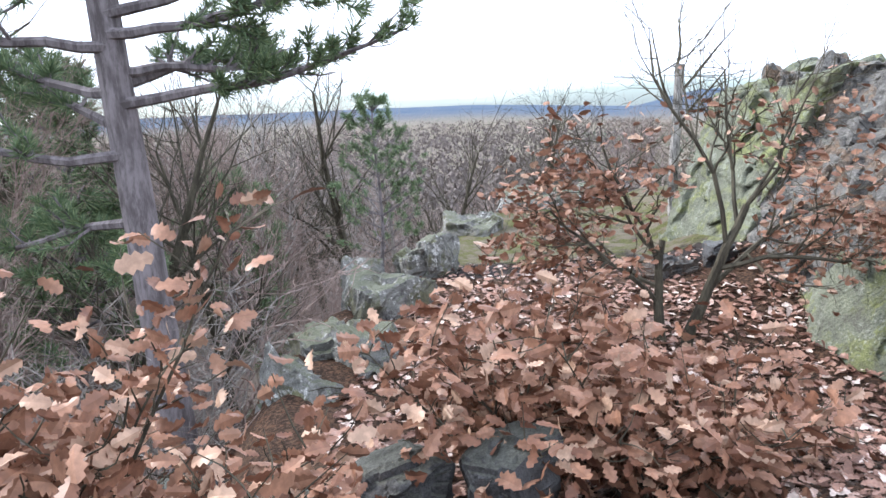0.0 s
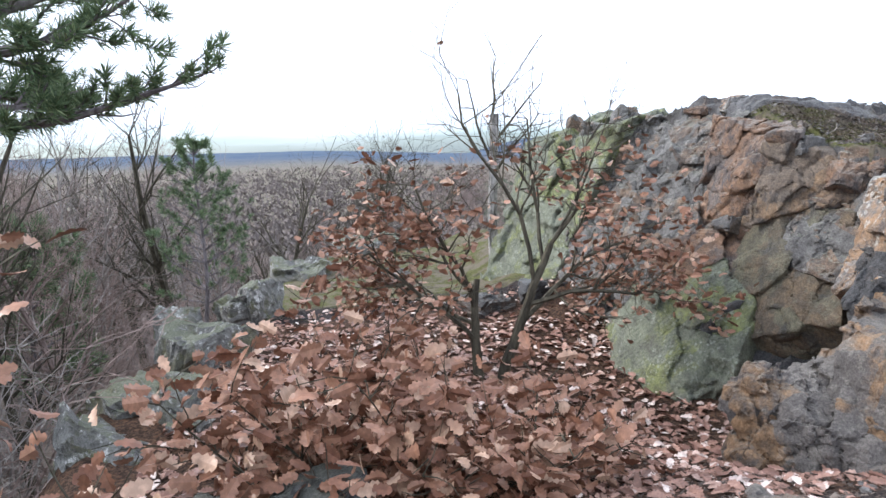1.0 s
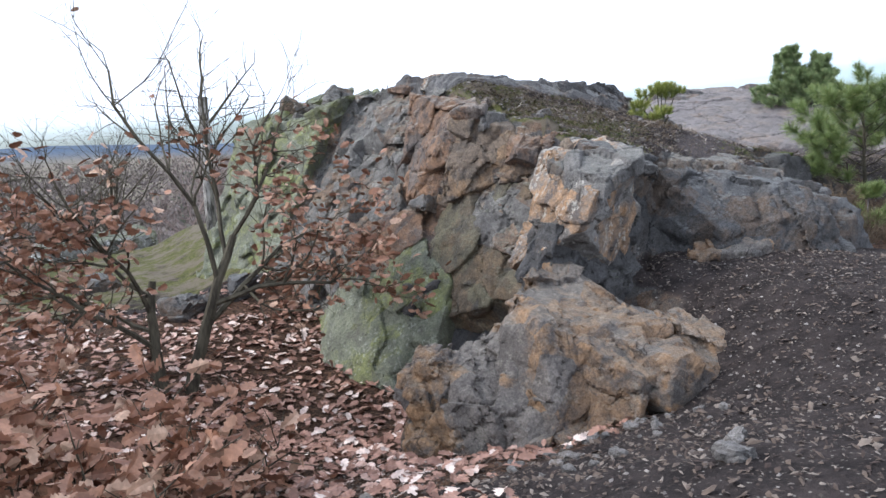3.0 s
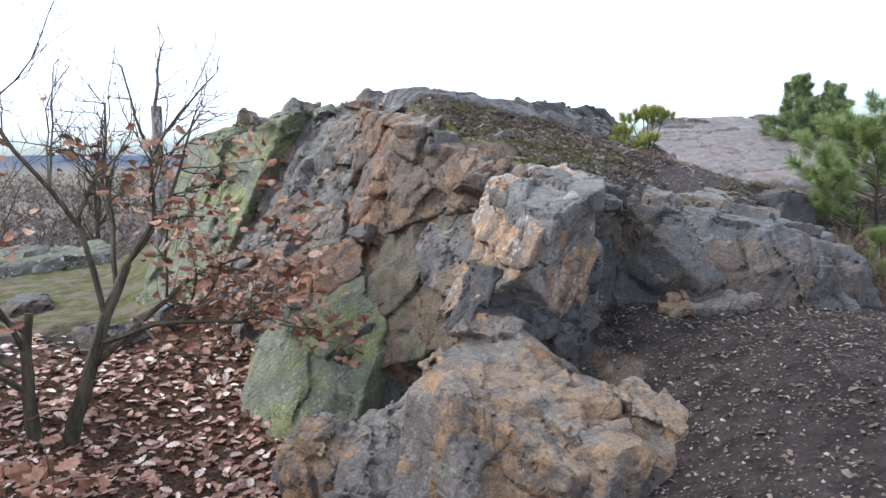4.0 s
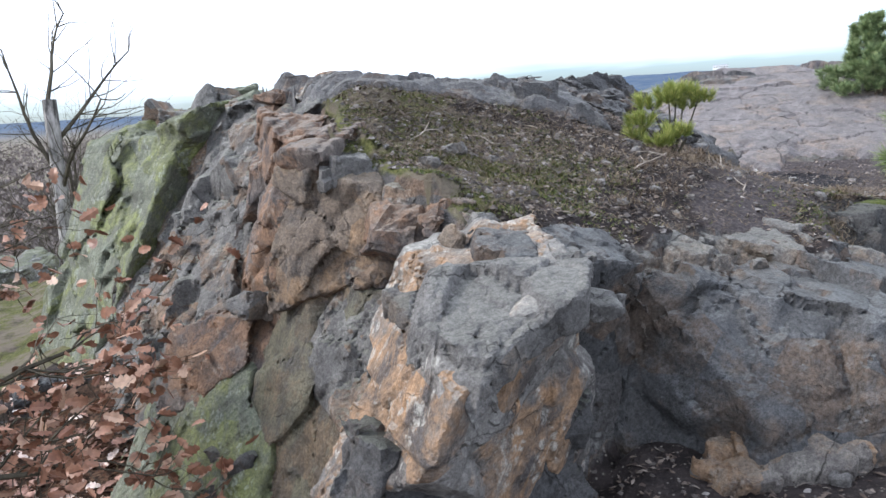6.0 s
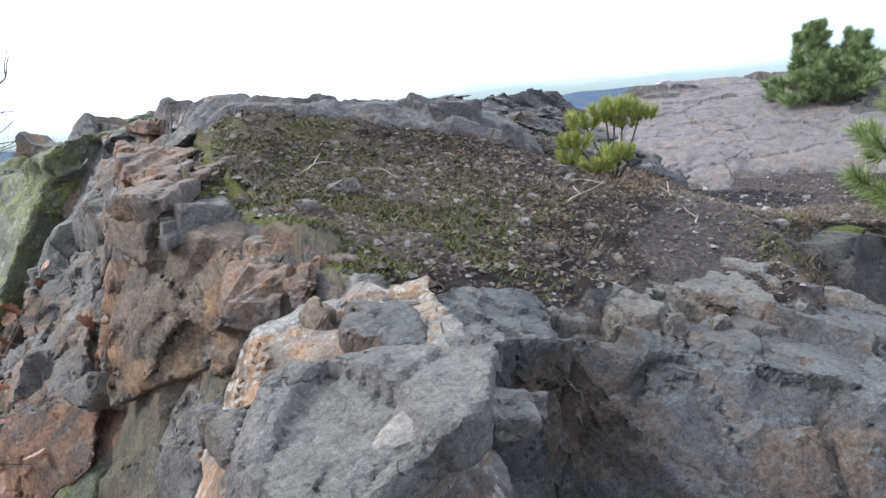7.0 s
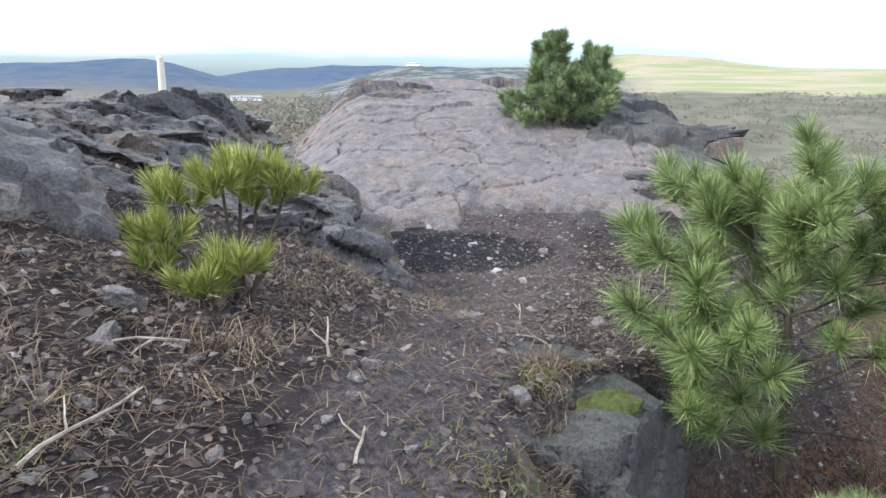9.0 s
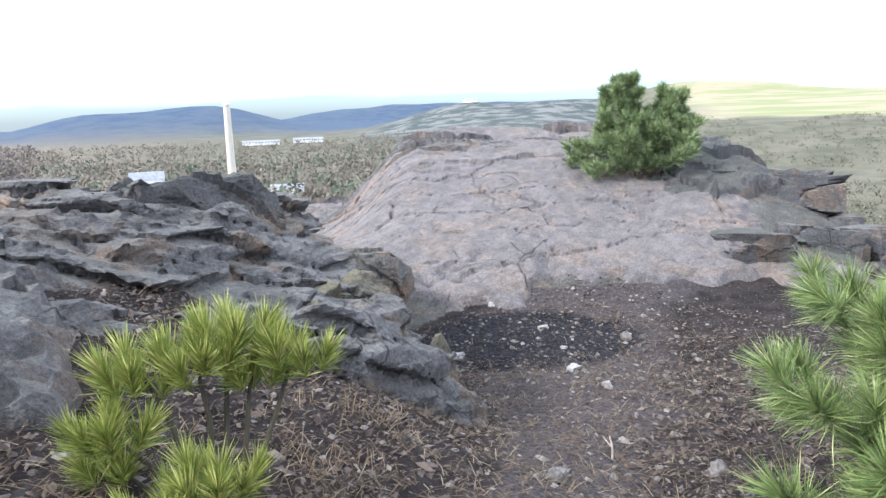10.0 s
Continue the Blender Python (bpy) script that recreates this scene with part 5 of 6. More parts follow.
def aim(p, way, scale, rnd):
    q = Vector(way).to_track_quat("Z", "Y").to_matrix().to_4x4()
    return Matrix.Translation(p) @ q @ Matrix.Rotation(rnd.uniform(0, 6.28), 4, "Z") @ Matrix.Scale(scale, 4)


def pine(name, at, label, seed, height, radius, lean, whorls, reach, tufts, tuft_scale, twigs=3, bark=BARK_PINE, crown_from=0.25, droop=0.3):
    """A young pine: trunk, whorls of branches, and needle tufts at the shoots."""
    rnd = random.Random(seed)
    tree = tagged(empty(name, at), label, "pine tree")
    vs, fs = [], []
    pts = limb(vs, fs, rnd, (0, 0, -0.1), (lean[0], lean[1], 1), height, radius, 9, 0.035, 0.03, 8, 0.25)
    mesh_object("trunk", vs, fs, bark, tree)
    shoots = [(pts[-1][0], Vector((lean[0], lean[1], 1)))]
    for k in range(whorls):
        t = crown_from + (0.97 - crown_from) * k / max(1, whorls - 1)
        f = t * 9
        p = pts[int(f)][0].lerp(pts[min(9, int(f) + 1)][0], f - int(f))
        n = rnd.randint(3, 5)
        turn = rnd.uniform(0, 6.28)
        for j in range(n):
            w = turn + 6.28 * j / n + rnd.gauss(0, 0.25)
            size = reach * (1.05 - 0.75 * (t - crown_from) / (1 - crown_from)) * rnd.uniform(0.65, 1.1)
            vs, fs = [], []
            way = Vector((math.cos(w), math.sin(w), 0.15 + 0.5 * t))
            arm = limb(vs, fs, rnd, p, way, size, radius * 0.3, 5, 0.12, 0.12 * droop + 0.03, 5, 0.35)
            shoots.append((arm[-1][0], (arm[-1][0] - arm[-2][0]) + Vector((0, 0, 0.35 * size / 5))))
            for q, r in arm[2:]:
                for _ in range(twigs if q is not arm[2][0] else max(1, twigs - 1)):
                    out = side_way(rnd, way.normalized(), rnd.uniform(0.5, 1.0))
                    out.z = abs(out.z) * 0.6 + 0.2
                    sub = limb(vs, fs, rnd, q, out, size * rnd.uniform(0.15, 0.38), r * 0.6, 3, 0.1, 0.1, 3, 0.5)
                    shoots.append((sub[-1][0], sub[-1][0] - sub[-2][0] + Vector((0, 0, 0.02))))
            mesh_object("branch", vs, fs, bark, tree)
    soil = land_height([at[0] + p.x for p, _ in shoots], [at[1] + p.y for p, _ in shoots])
    for (p, way), z in zip(shoots, soil):
        if height > 1.2 and (at[2] + p.z < z + (0.34 if p.y > 0.5 else 0.1) or math.hypot(p.x, p.y) > 0.8 * reach):
            continue
        ob = new("needle_tuft", rnd.choice(tufts))
        ob.parent = tree
        ob.matrix_basis = aim(p, way, tuft_scale * rnd.uniform(0.8, 1.15), rnd)
    return tree


NEAR_TUFTS = [needle_mesh("needle_tuft", 300 + k, 260, 0.13, 0.0013, 1.25, NEEDLE) for k in range(4)]
SMALL_TUFTS = [needle_mesh("needle_tuft", 310 + k, 150, 0.085, 0.0013, 0.8, NEEDLE_YELLOW) for k in range(3)]
FAR_TUFTS = [needle_mesh("needle_tuft", 320 + k, 60, 0.13, 0.0038, 1.3, NEEDLE_FAR) for k in range(4)]
BUSH_TUFTS = [needle_mesh("needle_tuft", 330 + k, 90, 0.115, 0.0026, 1.15, NEEDLE_BUSH) for k in range(4)]

pine("pine_tree", (10.46, 5.46, 0.05), "young green pine growing below the rock edge", 41, 1.27, 0.03, (-0.06, 0.1), 10, 1.3, NEAR_TUFTS, 1.15, 1, bark=BARK_OAK, crown_from=0.12)
pine("pine_sapling", (9.75, 5.05, ground_z(9.75, 5.05)), "small green pine sapling in dry heather", 42, 0.5, 0.014, (0, 0), 2, 0.3, NEAR_TUFTS, 0.9, 1)
pine("pine_sapling", (6.95, 4.62, ground_z(6.95, 4.62)), "tiny pine seedling at the foot of a ledge", 43, 0.14, 0.006, (0, 0), 1, 0.09, NEAR_TUFTS, 0.62, 0)


def little_pine():
    """The small yellow-green pine: bare crooked stems that end in upright brushes of needles."""
    rnd = random.Random(45)
    at = (8.32, 6.86, ground_z(8.32, 6.86))
    tree = tagged(empty("pine_sapling", at), "small yellow green pine with bare crooked stems on the mound", "pine tree")
    right, deep = Vector((0.76, -0.65, 0)), Vector((0.65, 0.76, 0))
    for out, back, high, tufts in ((-0.07, 0.0, 0.43, 7), (0.15, 0.03, 0.44, 6), (-0.19, 0.04, 0.39, 5), (0.04, 0.06, 0.46, 6), (-0.28, -0.05, 0.24, 6), (-0.31, 0.02, 0.12, 4), (0.03, -0.12, 0.17, 7), (-0.1, -0.16, 0.1, 6), (0.08, 0.1, 0.36, 4)):
        vs, fs = [], []
        tip = right * out + deep * back + Vector((0, 0, high))
        low = right * out * 0.35 + Vector((rnd.gauss(0, 0.012), rnd.gauss(0, 0.012), high * 0.25))
        limb(vs, fs, rnd, (rnd.gauss(0, 0.015), rnd.gauss(0, 0.015), -0.04), low + Vector((0, 0, 0.04)), low.length + 0.04, 0.013, 4, 0.06, 0.0, 6, 0.8)
        pts = limb(vs, fs, rnd, low, tip - low, (tip - low).length, 0.009, 6, 0.06, 0.0, 6, 0.55)
        mesh_object("stem", vs, fs, BARK_OAK, tree)
        top = pts[-1][0]
        for k in range(tufts):
            w = 6.28 * k / tufts + rnd.uniform(0, 0.6)
            ob = new("needle_tuft", rnd.choice(SMALL_TUFTS))
            ob.parent = tree
            side = Vector((math.cos(w), math.sin(w), 0)) * (0.0 if k == 0 else 0.075)
            ob.matrix_basis = aim(top + side + Vector((0, 0, rnd.uniform(-0.02, 0.02))), side * 6 + Vector((rnd.gauss(0, 0.1), rnd.gauss(0, 0.1), 1)), rnd.uniform(0.95, 1.2), rnd)


little_pine()

# the rounded pine on the slab
for k, (dx, dy, h, reach) in enumerate([(0.0, 0.0, 1.18, 0.5), (0.42, -0.38, 1.0, 0.5), (0.2, -0.2, 0.7, 0.66)]):
    x, y = 15.6 + dx, 10.25 + dy
    pine("pine_bush", (x, y, ground_z(x, y) + 0.04), "dense dark green dwarf pine rooted in the slab", 50 + k, h, 0.035, (0.1 * (k == 1), -0.1 * (k == 1)), 7, reach, BUSH_TUFTS, 1.05, 3, crown_from=0.1)
pine("pine_tree", (-1.55, 15.95, -2.75), "slender green pine standing in the bare wood", 55, 4.4, 0.055, (-0.02, 0.0), 12, 1.4, FAR_TUFTS, 1.1, 1, crown_from=0.25)

for k, (x, y, h) in enumerate([(-5.2, 9.6, 5.2), (-6.8, 12.5, 5.5), (-4.2, 13.5, 3.6)]):
    pine("pine_tree", (x, y, ground_z(x, y)), "bushy dark green pine among the bare trees", 57 + k, h, 0.08, (0.02, 0.0), 11, 1.5, FAR_TUFTS, 1.5, 2, crown_from=0.15)


def tall_pine():
    """The old pine with a bare grey trunk and long level limbs."""
    rnd = random.Random(61)
    at = Vector((-2.4, 6.15, -2.3))
    tree = tagged(empty("pine_tree", at), "tall old pine with grey bark and long level limbs", "pine tree")
    vs, fs = [], []
    trunk = limb(vs, fs, rnd, (0.03, 0, -0.2), (-0.035, 0, 1), 8.5, 0.17, 14, 0.008, 0.0, 12, 0.5)
    mesh_object("trunk", vs, fs, BARK_PINE, tree)
    for z, way, length in ((4.05, (1.0, -0.1, 0.12), 2.35), (4.15, (-1.0, 0.1, 0.05), 2.2), (3.65, (-1.0, -0.3, -0.05), 2.0), (4.6, (0.9, -0.2, 0.06), 2.1), (4.9, (1.0, 0.5, 0.2), 1.8), (5.0, (-0.7, -0.6, 0.2), 2.0), (4.3, (0.5, 0.9, 0.1), 1.8), (3.1, (-0.9, 0.5, -0.1), 1.7), (2.7, (-0.6, 0.9, -0.15), 1.6), (5.3, (0.3, -1.0, 0.2), 1.6), (5.6, (0.8, 0.1, 0.3), 1.8), (4.75, (1.0, 0.15, 0.1), 2.2), (4.5, (-0.9, -0.4, 0.1), 2.0), (3.9, (-0.8, 0.6, 0.0), 2.0), (4.2, (0.2, 1.0, 0.05), 2.0), (4.9, (-1.0, 0.2, 0.1), 2.0)):
        p = trunk[0][0].lerp(trunk[-1][0], z / 8.5)
        vs, fs = [], []
        way = Vector(way)
        arm = limb(vs, fs, rnd, p, way, length, 0.05, 9, 0.1, 0.02, 6, 0.25)
        shoots = []
        for q, r in arm[3:]:
            for _ in range(4):
                out = side_way(rnd, way.normalized(), rnd.uniform(0.5, 1.2))
                out.z = out.z * 0.5 + 0.15
                sub = limb(vs, fs, rnd, q, out, rnd.uniform(0.15, 0.5), max(0.008, r * 0.5), 4, 0.15, 0.08, 4, 0.5)
                shoots += [(s, sub[-1][0] - sub[-2][0] + Vector((0, 0, 0.04))) for s, _ in sub[2:]]
        branch = mesh_object("branch", vs, fs, BARK_PINE, tree)
        for p2, d in shoots:
            if rnd.random() < 0.6:
                ob = new("needle_tuft", rnd.choice(FAR_TUFTS))
                ob.parent = branch
                ob.matrix_basis = aim(p2, d, rnd.uniform(0.75, 1.15), rnd)


tall_pine()


# ---- bare woods on the slope ----
def bare_tree(seed, height, radius, spread, forks, bark):
    """A leafless tree as one trunk mesh and one mesh of boughs and twigs."""
    rnd = random.Random(seed)
    tv, tf, bv, bf = [], [], [], []
    trunk = limb(tv, tf, rnd, (0, 0, -0.4), (rnd.gauss(0, 0.06), rnd.gauss(0, 0.06), 1), height * 0.9, radius, 9, 0.06, 0.02, 6, 0.2)

    def bough(p, way, length, r, depth):
        pts = limb(bv, bf, rnd, p, way, length, r, 4, 0.16, 0.05, 4 if depth > 1 else 3, 0.4)
        if depth:
            for q, rr in pts[1:]:
                for _ in range(forks):
                    bough(q, side_way(rnd, Vector(way).normalized(), rnd.uniform(0.4, 0.95)), length * rnd.uniform(0.4, 0.65), max(0.004, rr * 0.6), depth - 1)

    for q, r in trunk[3:]:
        for _ in range(3):
            w = rnd.uniform(0, 6.28)
            bough(q, (math.cos(w) * spread, math.sin(w) * spread, rnd.uniform(0.5, 1.1)), height * rnd.uniform(0.16, 0.32), r * 0.5, 2)
    tree = tagged(empty("bare_tree"), "leafless grey brown tree on the wooded slope", "tree", "bare trees on the slope")
    mesh_object("trunk", tv, tf, bark, tree)
    mesh_object("crown", bv, bf, bark, tree)
    return tree


def bare_shrub(seed):
    rnd = random.Random(seed)
    shrub = tagged(empty("bare_shrub"), "leafless tangled shrub on the wooded slope", "shrub", "bare shrubs on the slope")
    vs, fs = [], []
    for _ in range(16):
        w = rnd.uniform(0, 6.28)
        pts = limb(vs, fs, rnd, (rnd.gauss(0, 0.3), rnd.gauss(0, 0.3), -0.1), (math.cos(w) * 0.7, math.sin(w) * 0.7, 1), rnd.uniform(1.4, 2.8), 0.016, 6, 0.16, -0.02, 3, 0.3)
        for q, r in pts[1:]:
            for _ in range(3):
                sub = limb(vs, fs, rnd, q, (rnd.gauss(0, 1), rnd.gauss(0, 1), rnd.gauss(0.3, 0.6)), rnd.uniform(0.3, 0.9), 0.006, 3, 0.25, 0, 3, 0.4)
                limb(vs, fs, rnd, sub[1][0], (rnd.gauss(0, 1), rnd.gauss(0, 1), rnd.gauss(0.3, 0.6)), rnd.uniform(0.2, 0.5), 0.004, 2, 0.25, 0, 3, 0.4)
    tagged(mesh_object("crown", vs, fs, BARK_BROWN if seed % 2 else BARK_BARE, shrub), kind="stuff")
    return shrub


def plant_woods():
    rnd = random.Random(77)
    trees = [bare_tree(400 + k, h, r, sp, fk, bk) for k, (h, r, sp, fk, bk) in enumerate([(7.5, 0.11, 0.7, 1, BARK_BARE), (6.5, 0.09, 0.9, 2, BARK_BROWN), (9.0, 0.17, 0.6, 1, BARK_OAK), (5.5, 0.07, 0.9, 2, BARK_BROWN), (7.0, 0.1, 0.8, 1, BARK_OAK)])]
    shrubs = [bare_shrub(420 + k) for k in range(4)]
    first = set()
    spots = []
    while len(spots) < 380:
        az, r = radians(rnd.uniform(-46, 22)), 9.5 + 130 * rnd.random() ** 1.7
        x, y = r * math.sin(az), r * math.cos(az)
        bx = float(np.interp(y, BRINK_Y, BRINK_X))
        if x < bx - 1.6 - max(0, 13 - y) * 0.25 or y > 25:
            if all((x - a) ** 2 + (y - b) ** 2 > 1.1 for a, b in spots) and (r > 20 or not -0.22 < az < 0.06):
                spots.append((x, y))
    zs = land_height([p[0] for p in spots], [p[1] for p in spots])
    for (x, y), z in zip(spots, zs):
        src = rnd.choice(trees)
        size = rnd.uniform(0.75, 1.15)
        far = math.hypot(x, y)
        top = 1.3 + 0.004 * far + rnd.gauss(0.4, 0.6)           # crowns end near the skyline
        size = min(size, min(1.6, max(0.45, (top - z) / 6.6)))
        m = pose(x, y, z, rnd.gauss(0, 3), rnd.gauss(0, 3), rnd.uniform(0, 360)) @ Matrix.Scale(size, 4)
        if src in first:
            ob = copy_thing(src, m)
            ob.scale = (size, size, size)
        else:
            src.matrix_basis = m
            first.add(src)
    count = 0
    firsts = set()
    while count < 150:
        az, r = radians(rnd.uniform(-46, 16)), 6.5 + 34 * rnd.random() ** 1.3
        x, y = r * math.sin(az), r * math.cos(az)
        bx = float(np.interp(y, BRINK_Y, BRINK_X))
        if x < bx - 1.3 and not (-0.22 < az < 0.0 and r < 17):
            src = rnd.choice(shrubs)
            size = rnd.uniform(0.7, 1.3)
            m = pose(x, y, ground_z(x, y), 0, 0, rnd.uniform(0, 360)) @ Matrix.Scale(size, 4)
            if src in firsts:
                ob = copy_thing(src, m)
                ob.scale = (size, size, size)
            else:
                src.matrix_basis = m
                firsts.add(src)
            count += 1


plant_woods()


def broken_birch():
    rnd = random.Random(88)
    at = (3.85, 12.3, ground_z(3.85, 12.3))
    tree = tagged(empty("birch_snag", at), "broken pale birch trunk behind the outcrop", "tree")
    vs, fs = [], []
    limb(vs, fs, rnd, (0, 0, -0.3), (0.0, 0, 1), 2.75, 0.09, 8, 0.02, 0, 8, 0.85)
    mesh_object("trunk", vs, fs, BARK_BIRCH, tree)
    for z, way in ((1.6, (-0.8, 0.2, 0.9)), (1.9, (0.9, 0, 0.8)), (1.3, (0.5, -0.5, 1.0)), (2.3, (0.6, 0.4, 1))):
        vs, fs = [], []
        pts = limb(vs, fs, rnd, (0, 0, z), way, 1.5, 0.03, 6, 0.12, 0.06, 5, 0.3)
        for q, r in pts[1:]:
            for _ in range(2):
                limb(vs, fs, rnd, q, side_way(rnd, Vector(way).normalized(), 0.8), rnd.uniform(0.3, 0.8), 0.009, 4, 0.15, 0.05, 3, 0.4)
        tagged(mesh_object("branch", vs, fs, BARK_OAK, tree), kind="stuff")


broken_birch()


# ---- loose stones, twigs and dry grass on the mound and path ----
WHITE = (2.01, 1.81, 1.51, 1.21, 1.31, 0.91)
WHITE_STONE = rock_material("white_stone", (0.5, 0.49, 0.47), (0.45, 0.42, 0.38), dark=(0.35, 0.33, 0.31), pale=(0.65, 0.64, 0.62), lichen=0.5, moss=0.0, strata=0.1)
CHIP = leaf_material("stone_chip", (0.049, 0.042, 0.038), (0.116, 0.099, 0.091), (0.309, 0.282, 0.265), 0.8)


def burnt(x, y):
    return ((x - 11.8) * 0.77 - (y - 8.65) * 0.63) ** 2 / 0.6 + ((x - 11.8) * 0.63 + (y - 8.65) * 0.77) ** 2 / 0.32 < 0.8


def scatter_stones():
    rnd = random.Random(91)
    kinds = []
    for k in range(5):
        src = rock("stone", (0, 0, -50), (0.12, 0.09, 0.055), (0, 0, 0), STONE, 500 + k, chip=0.25, cell=0.07, square=4.0, res=6, rough=0.002)
        kinds.append(src.data)
        bpy.data.objects.remove(src)
    spots = [(11.48, 8.02, 2.01), (11.16, 8.82, 1.81), (12.05, 8.71, 1.51), (12.2, 9.4, 1.21), (11.23, 7.58, 1.31), (11.84, 8.35, 0.91), (9.68, 6.83, 1.4), (12.3, 8.1, 1.2), (7.86, 6.82, 1.5), (7.7, 6.6, 1.2), (8.41, 6.26, 1.0), (6.18, 6.5, 1.7), (6.4, 6.4, 1.1), (6.87, 5.75, 1.0), (6.9, 6.0, 0.8), (6.77, 4.32, 1.5), (3.62, 2.05, 1.9), (3.9, 2.25, 1.3), (5.9, 6.25, 1.5), (7.2, 6.3, 0.8), (10.4, 6.5, 1.2), (8.9, 6.0, 1.0), (7.25, 5.9, 0.8)]
    for _ in range(34):
        spots.append((rnd.uniform(3.3, 4.6), rnd.uniform(2.7, 3.5), rnd.uniform(0.3, 1.1)))
    while len(spots) < 296:
        x, y = rnd.uniform(5.4, 12.6), rnd.uniform(5.2, 9.2)
        d = 0.2 * (x - 5.2) - 0.98 * (y - 8.2)
        if 0.6 < d < 3.6 and x - 0.35 * (y - 7.5) < 9.0 or (x > 9 and y < 6.2 + (x - 9) * 0.75 and y > 5.9 + (x - 9) * 0.3):
            spots.append((x, y, rnd.uniform(0.2, 0.55)))
    zs = land_height([p[0] for p in spots], [p[1] for p in spots])
    for (x, y, size), z in zip(spots, zs):
        ob = tagged(new("stone", rnd.choice(kinds)), "pale angular stone lying on the soil", "stone", "loose stones on the mound and path")
        if size in WHITE:
            ob.data = ob.data.copy()
            ob.data.materials[0] = WHITE_STONE
            tagged(ob, "white flat stone lying on the burnt soil", "stone", "loose stones on the mound and path")
        size *= 0.5 if size in WHITE else 0.75
        ob.matrix_basis = pose(x, y, z + 0.012 * size, rnd.gauss(0, 12), rnd.gauss(0, 12), rnd.uniform(0, 360)) @ Matrix.Scale(size, 4)
    vs, fs = [], []
    pts = [(rnd.uniform(1.5, 13.5), rnd.uniform(0.5, 9.3)) for _ in range(24000)] + [(rnd.gauss(6.35, 0.55), rnd.gauss(6.5, 0.5)) for _ in range(6000)]
    zs = land_height([p[0] for p in pts], [p[1] for p in pts])
    for (x, y), z in zip(pts, zs):
        cx, ly = float(np.interp(y, CLIFF_Y, CLIFF_X)), float(np.interp(x, LEDGE_X, LEDGE_Y))
        if (x < cx + 0.5 and y > ly) or (y > 3.6 and x < 4.6) or (y < ly and rnd.random() < 0.6):
            continue
        s = rnd.uniform(0.005, 0.017) * (1.8 if rnd.random() < 0.12 and y > ly else 1)
        k = len(vs)
        w = rnd.uniform(0, 3.14)
        c, n = math.cos(w) * s, math.sin(w) * s
        t = rnd.uniform(0.3, 0.8) * s
        vs.extend([(x + c * 1.5, y + n * 1.5, z - 0.002), (x - n, y + c, z - 0.002), (x - c * 1.3, y - n * 1.3, z - 0.002), (x + n, y - c, z - 0.002), (x + c * 0.5, y + n * 0.5, z + t), (x - c * 0.4 - n * 0.3, y - n * 0.4 + c * 0.3, z + t * 0.9)])
        fs.extend([(k, k + 1, k + 4), (k + 1, k + 5, k + 4), (k + 1, k + 2, k + 5), (k + 2, k + 3, k + 5), (k + 3, k + 4, k + 5), (k + 3, k, k + 4)])
    tagged(mesh_object("gravel", vs, fs, CHIP), "scattered small stone chips on dark soil", "gravel", kind="stuff")


scatter_stones()


def scatter_straw():
    """Dead grass, needles and thin twigs lying on the mound; tufts along the path's edge."""
    rnd = random.Random(97)
    vs, fs = [], []
    pts = [(rnd.uniform(4.9, 12.8), rnd.uniform(4.6, 9.0)) for _ in range(30000)] + [(rnd.gauss(6.3, 0.8), rnd.gauss(6.9, 0.7)) for _ in range(16000)]
    zs = land_height([p[0] for p in pts], [p[1] for p in pts])
    for (x, y), z in zip(pts, zs):
        cx, ly = float(np.interp(y, CLIFF_Y, CLIFF_X)), float(np.interp(x, LEDGE_X, LEDGE_Y))
        if x < cx + 0.55 or y < ly + 0.25 or (burnt(x, y) and rnd.random() < 0.85):
            continue
        w, l = rnd.uniform(0, 6.28), rnd.uniform(0.03, 0.11)
        d = Vector((math.cos(w), math.sin(w), rnd.uniform(-0.05, 0.35))) * l
        s = Vector((-math.sin(w), math.cos(w), 0)) * rnd.uniform(0.0008, 0.002)
        a = Vector((x, y, z + rnd.uniform(0.004, 0.02)))
        k = len(vs)
        vs.extend((a - s, a + s, a + d * 0.5 + s + Vector((0, 0, l * 0.08)), a + d * 0.5 - s + Vector((0, 0, l * 0.08)), a + d))
        fs.extend(((k, k + 1, k + 2, k + 3), (k + 3, k + 2, k + 4)))
    for _ in range(110):
        if rnd.random() < 0.6:
            t = rnd.random()
            cx, cy = 6.9 + 2.2 * t + rnd.gauss(0, 0.1), 5.75 + 1.5 * t + rnd.gauss(0, 0.14)
        else:
            cx = rnd.uniform(8.2, 9.4)
            cy = float(np.interp(cx, LEDGE_X, LEDGE_Y)) + rnd.uniform(0.25, 0.45)
        z = ground_z(cx, cy)
        for _ in range(28):
            w, l = rnd.uniform(0, 6.28), rnd.uniform(0.04, 0.13)
            d = Vector((math.cos(w) * 0.8, math.sin(w) * 0.8, rnd.uniform(0.3, 1.0))).normalized() * l
            a = Vector((cx + rnd.gauss(0, 0.05), cy + rnd.gauss(0, 0.05), z))
            s = Vector((-math.sin(w), math.cos(w), 0)) * 0.0014
            k = len(vs)
            vs.extend((a - s, a + s, a + d * 0.6 + s, a + d * 0.6 - s, a + d + Vector((0, 0, -0.25 * l))))
            fs.extend(((k, k + 1, k + 2, k + 3), (k + 3, k + 2, k + 4)))
    tagged(mesh_object("dry_grass", vs, fs, STRAW), "dead grass and pine needles strewn over soil and moss", "grass", kind="stuff")


scatter_straw()


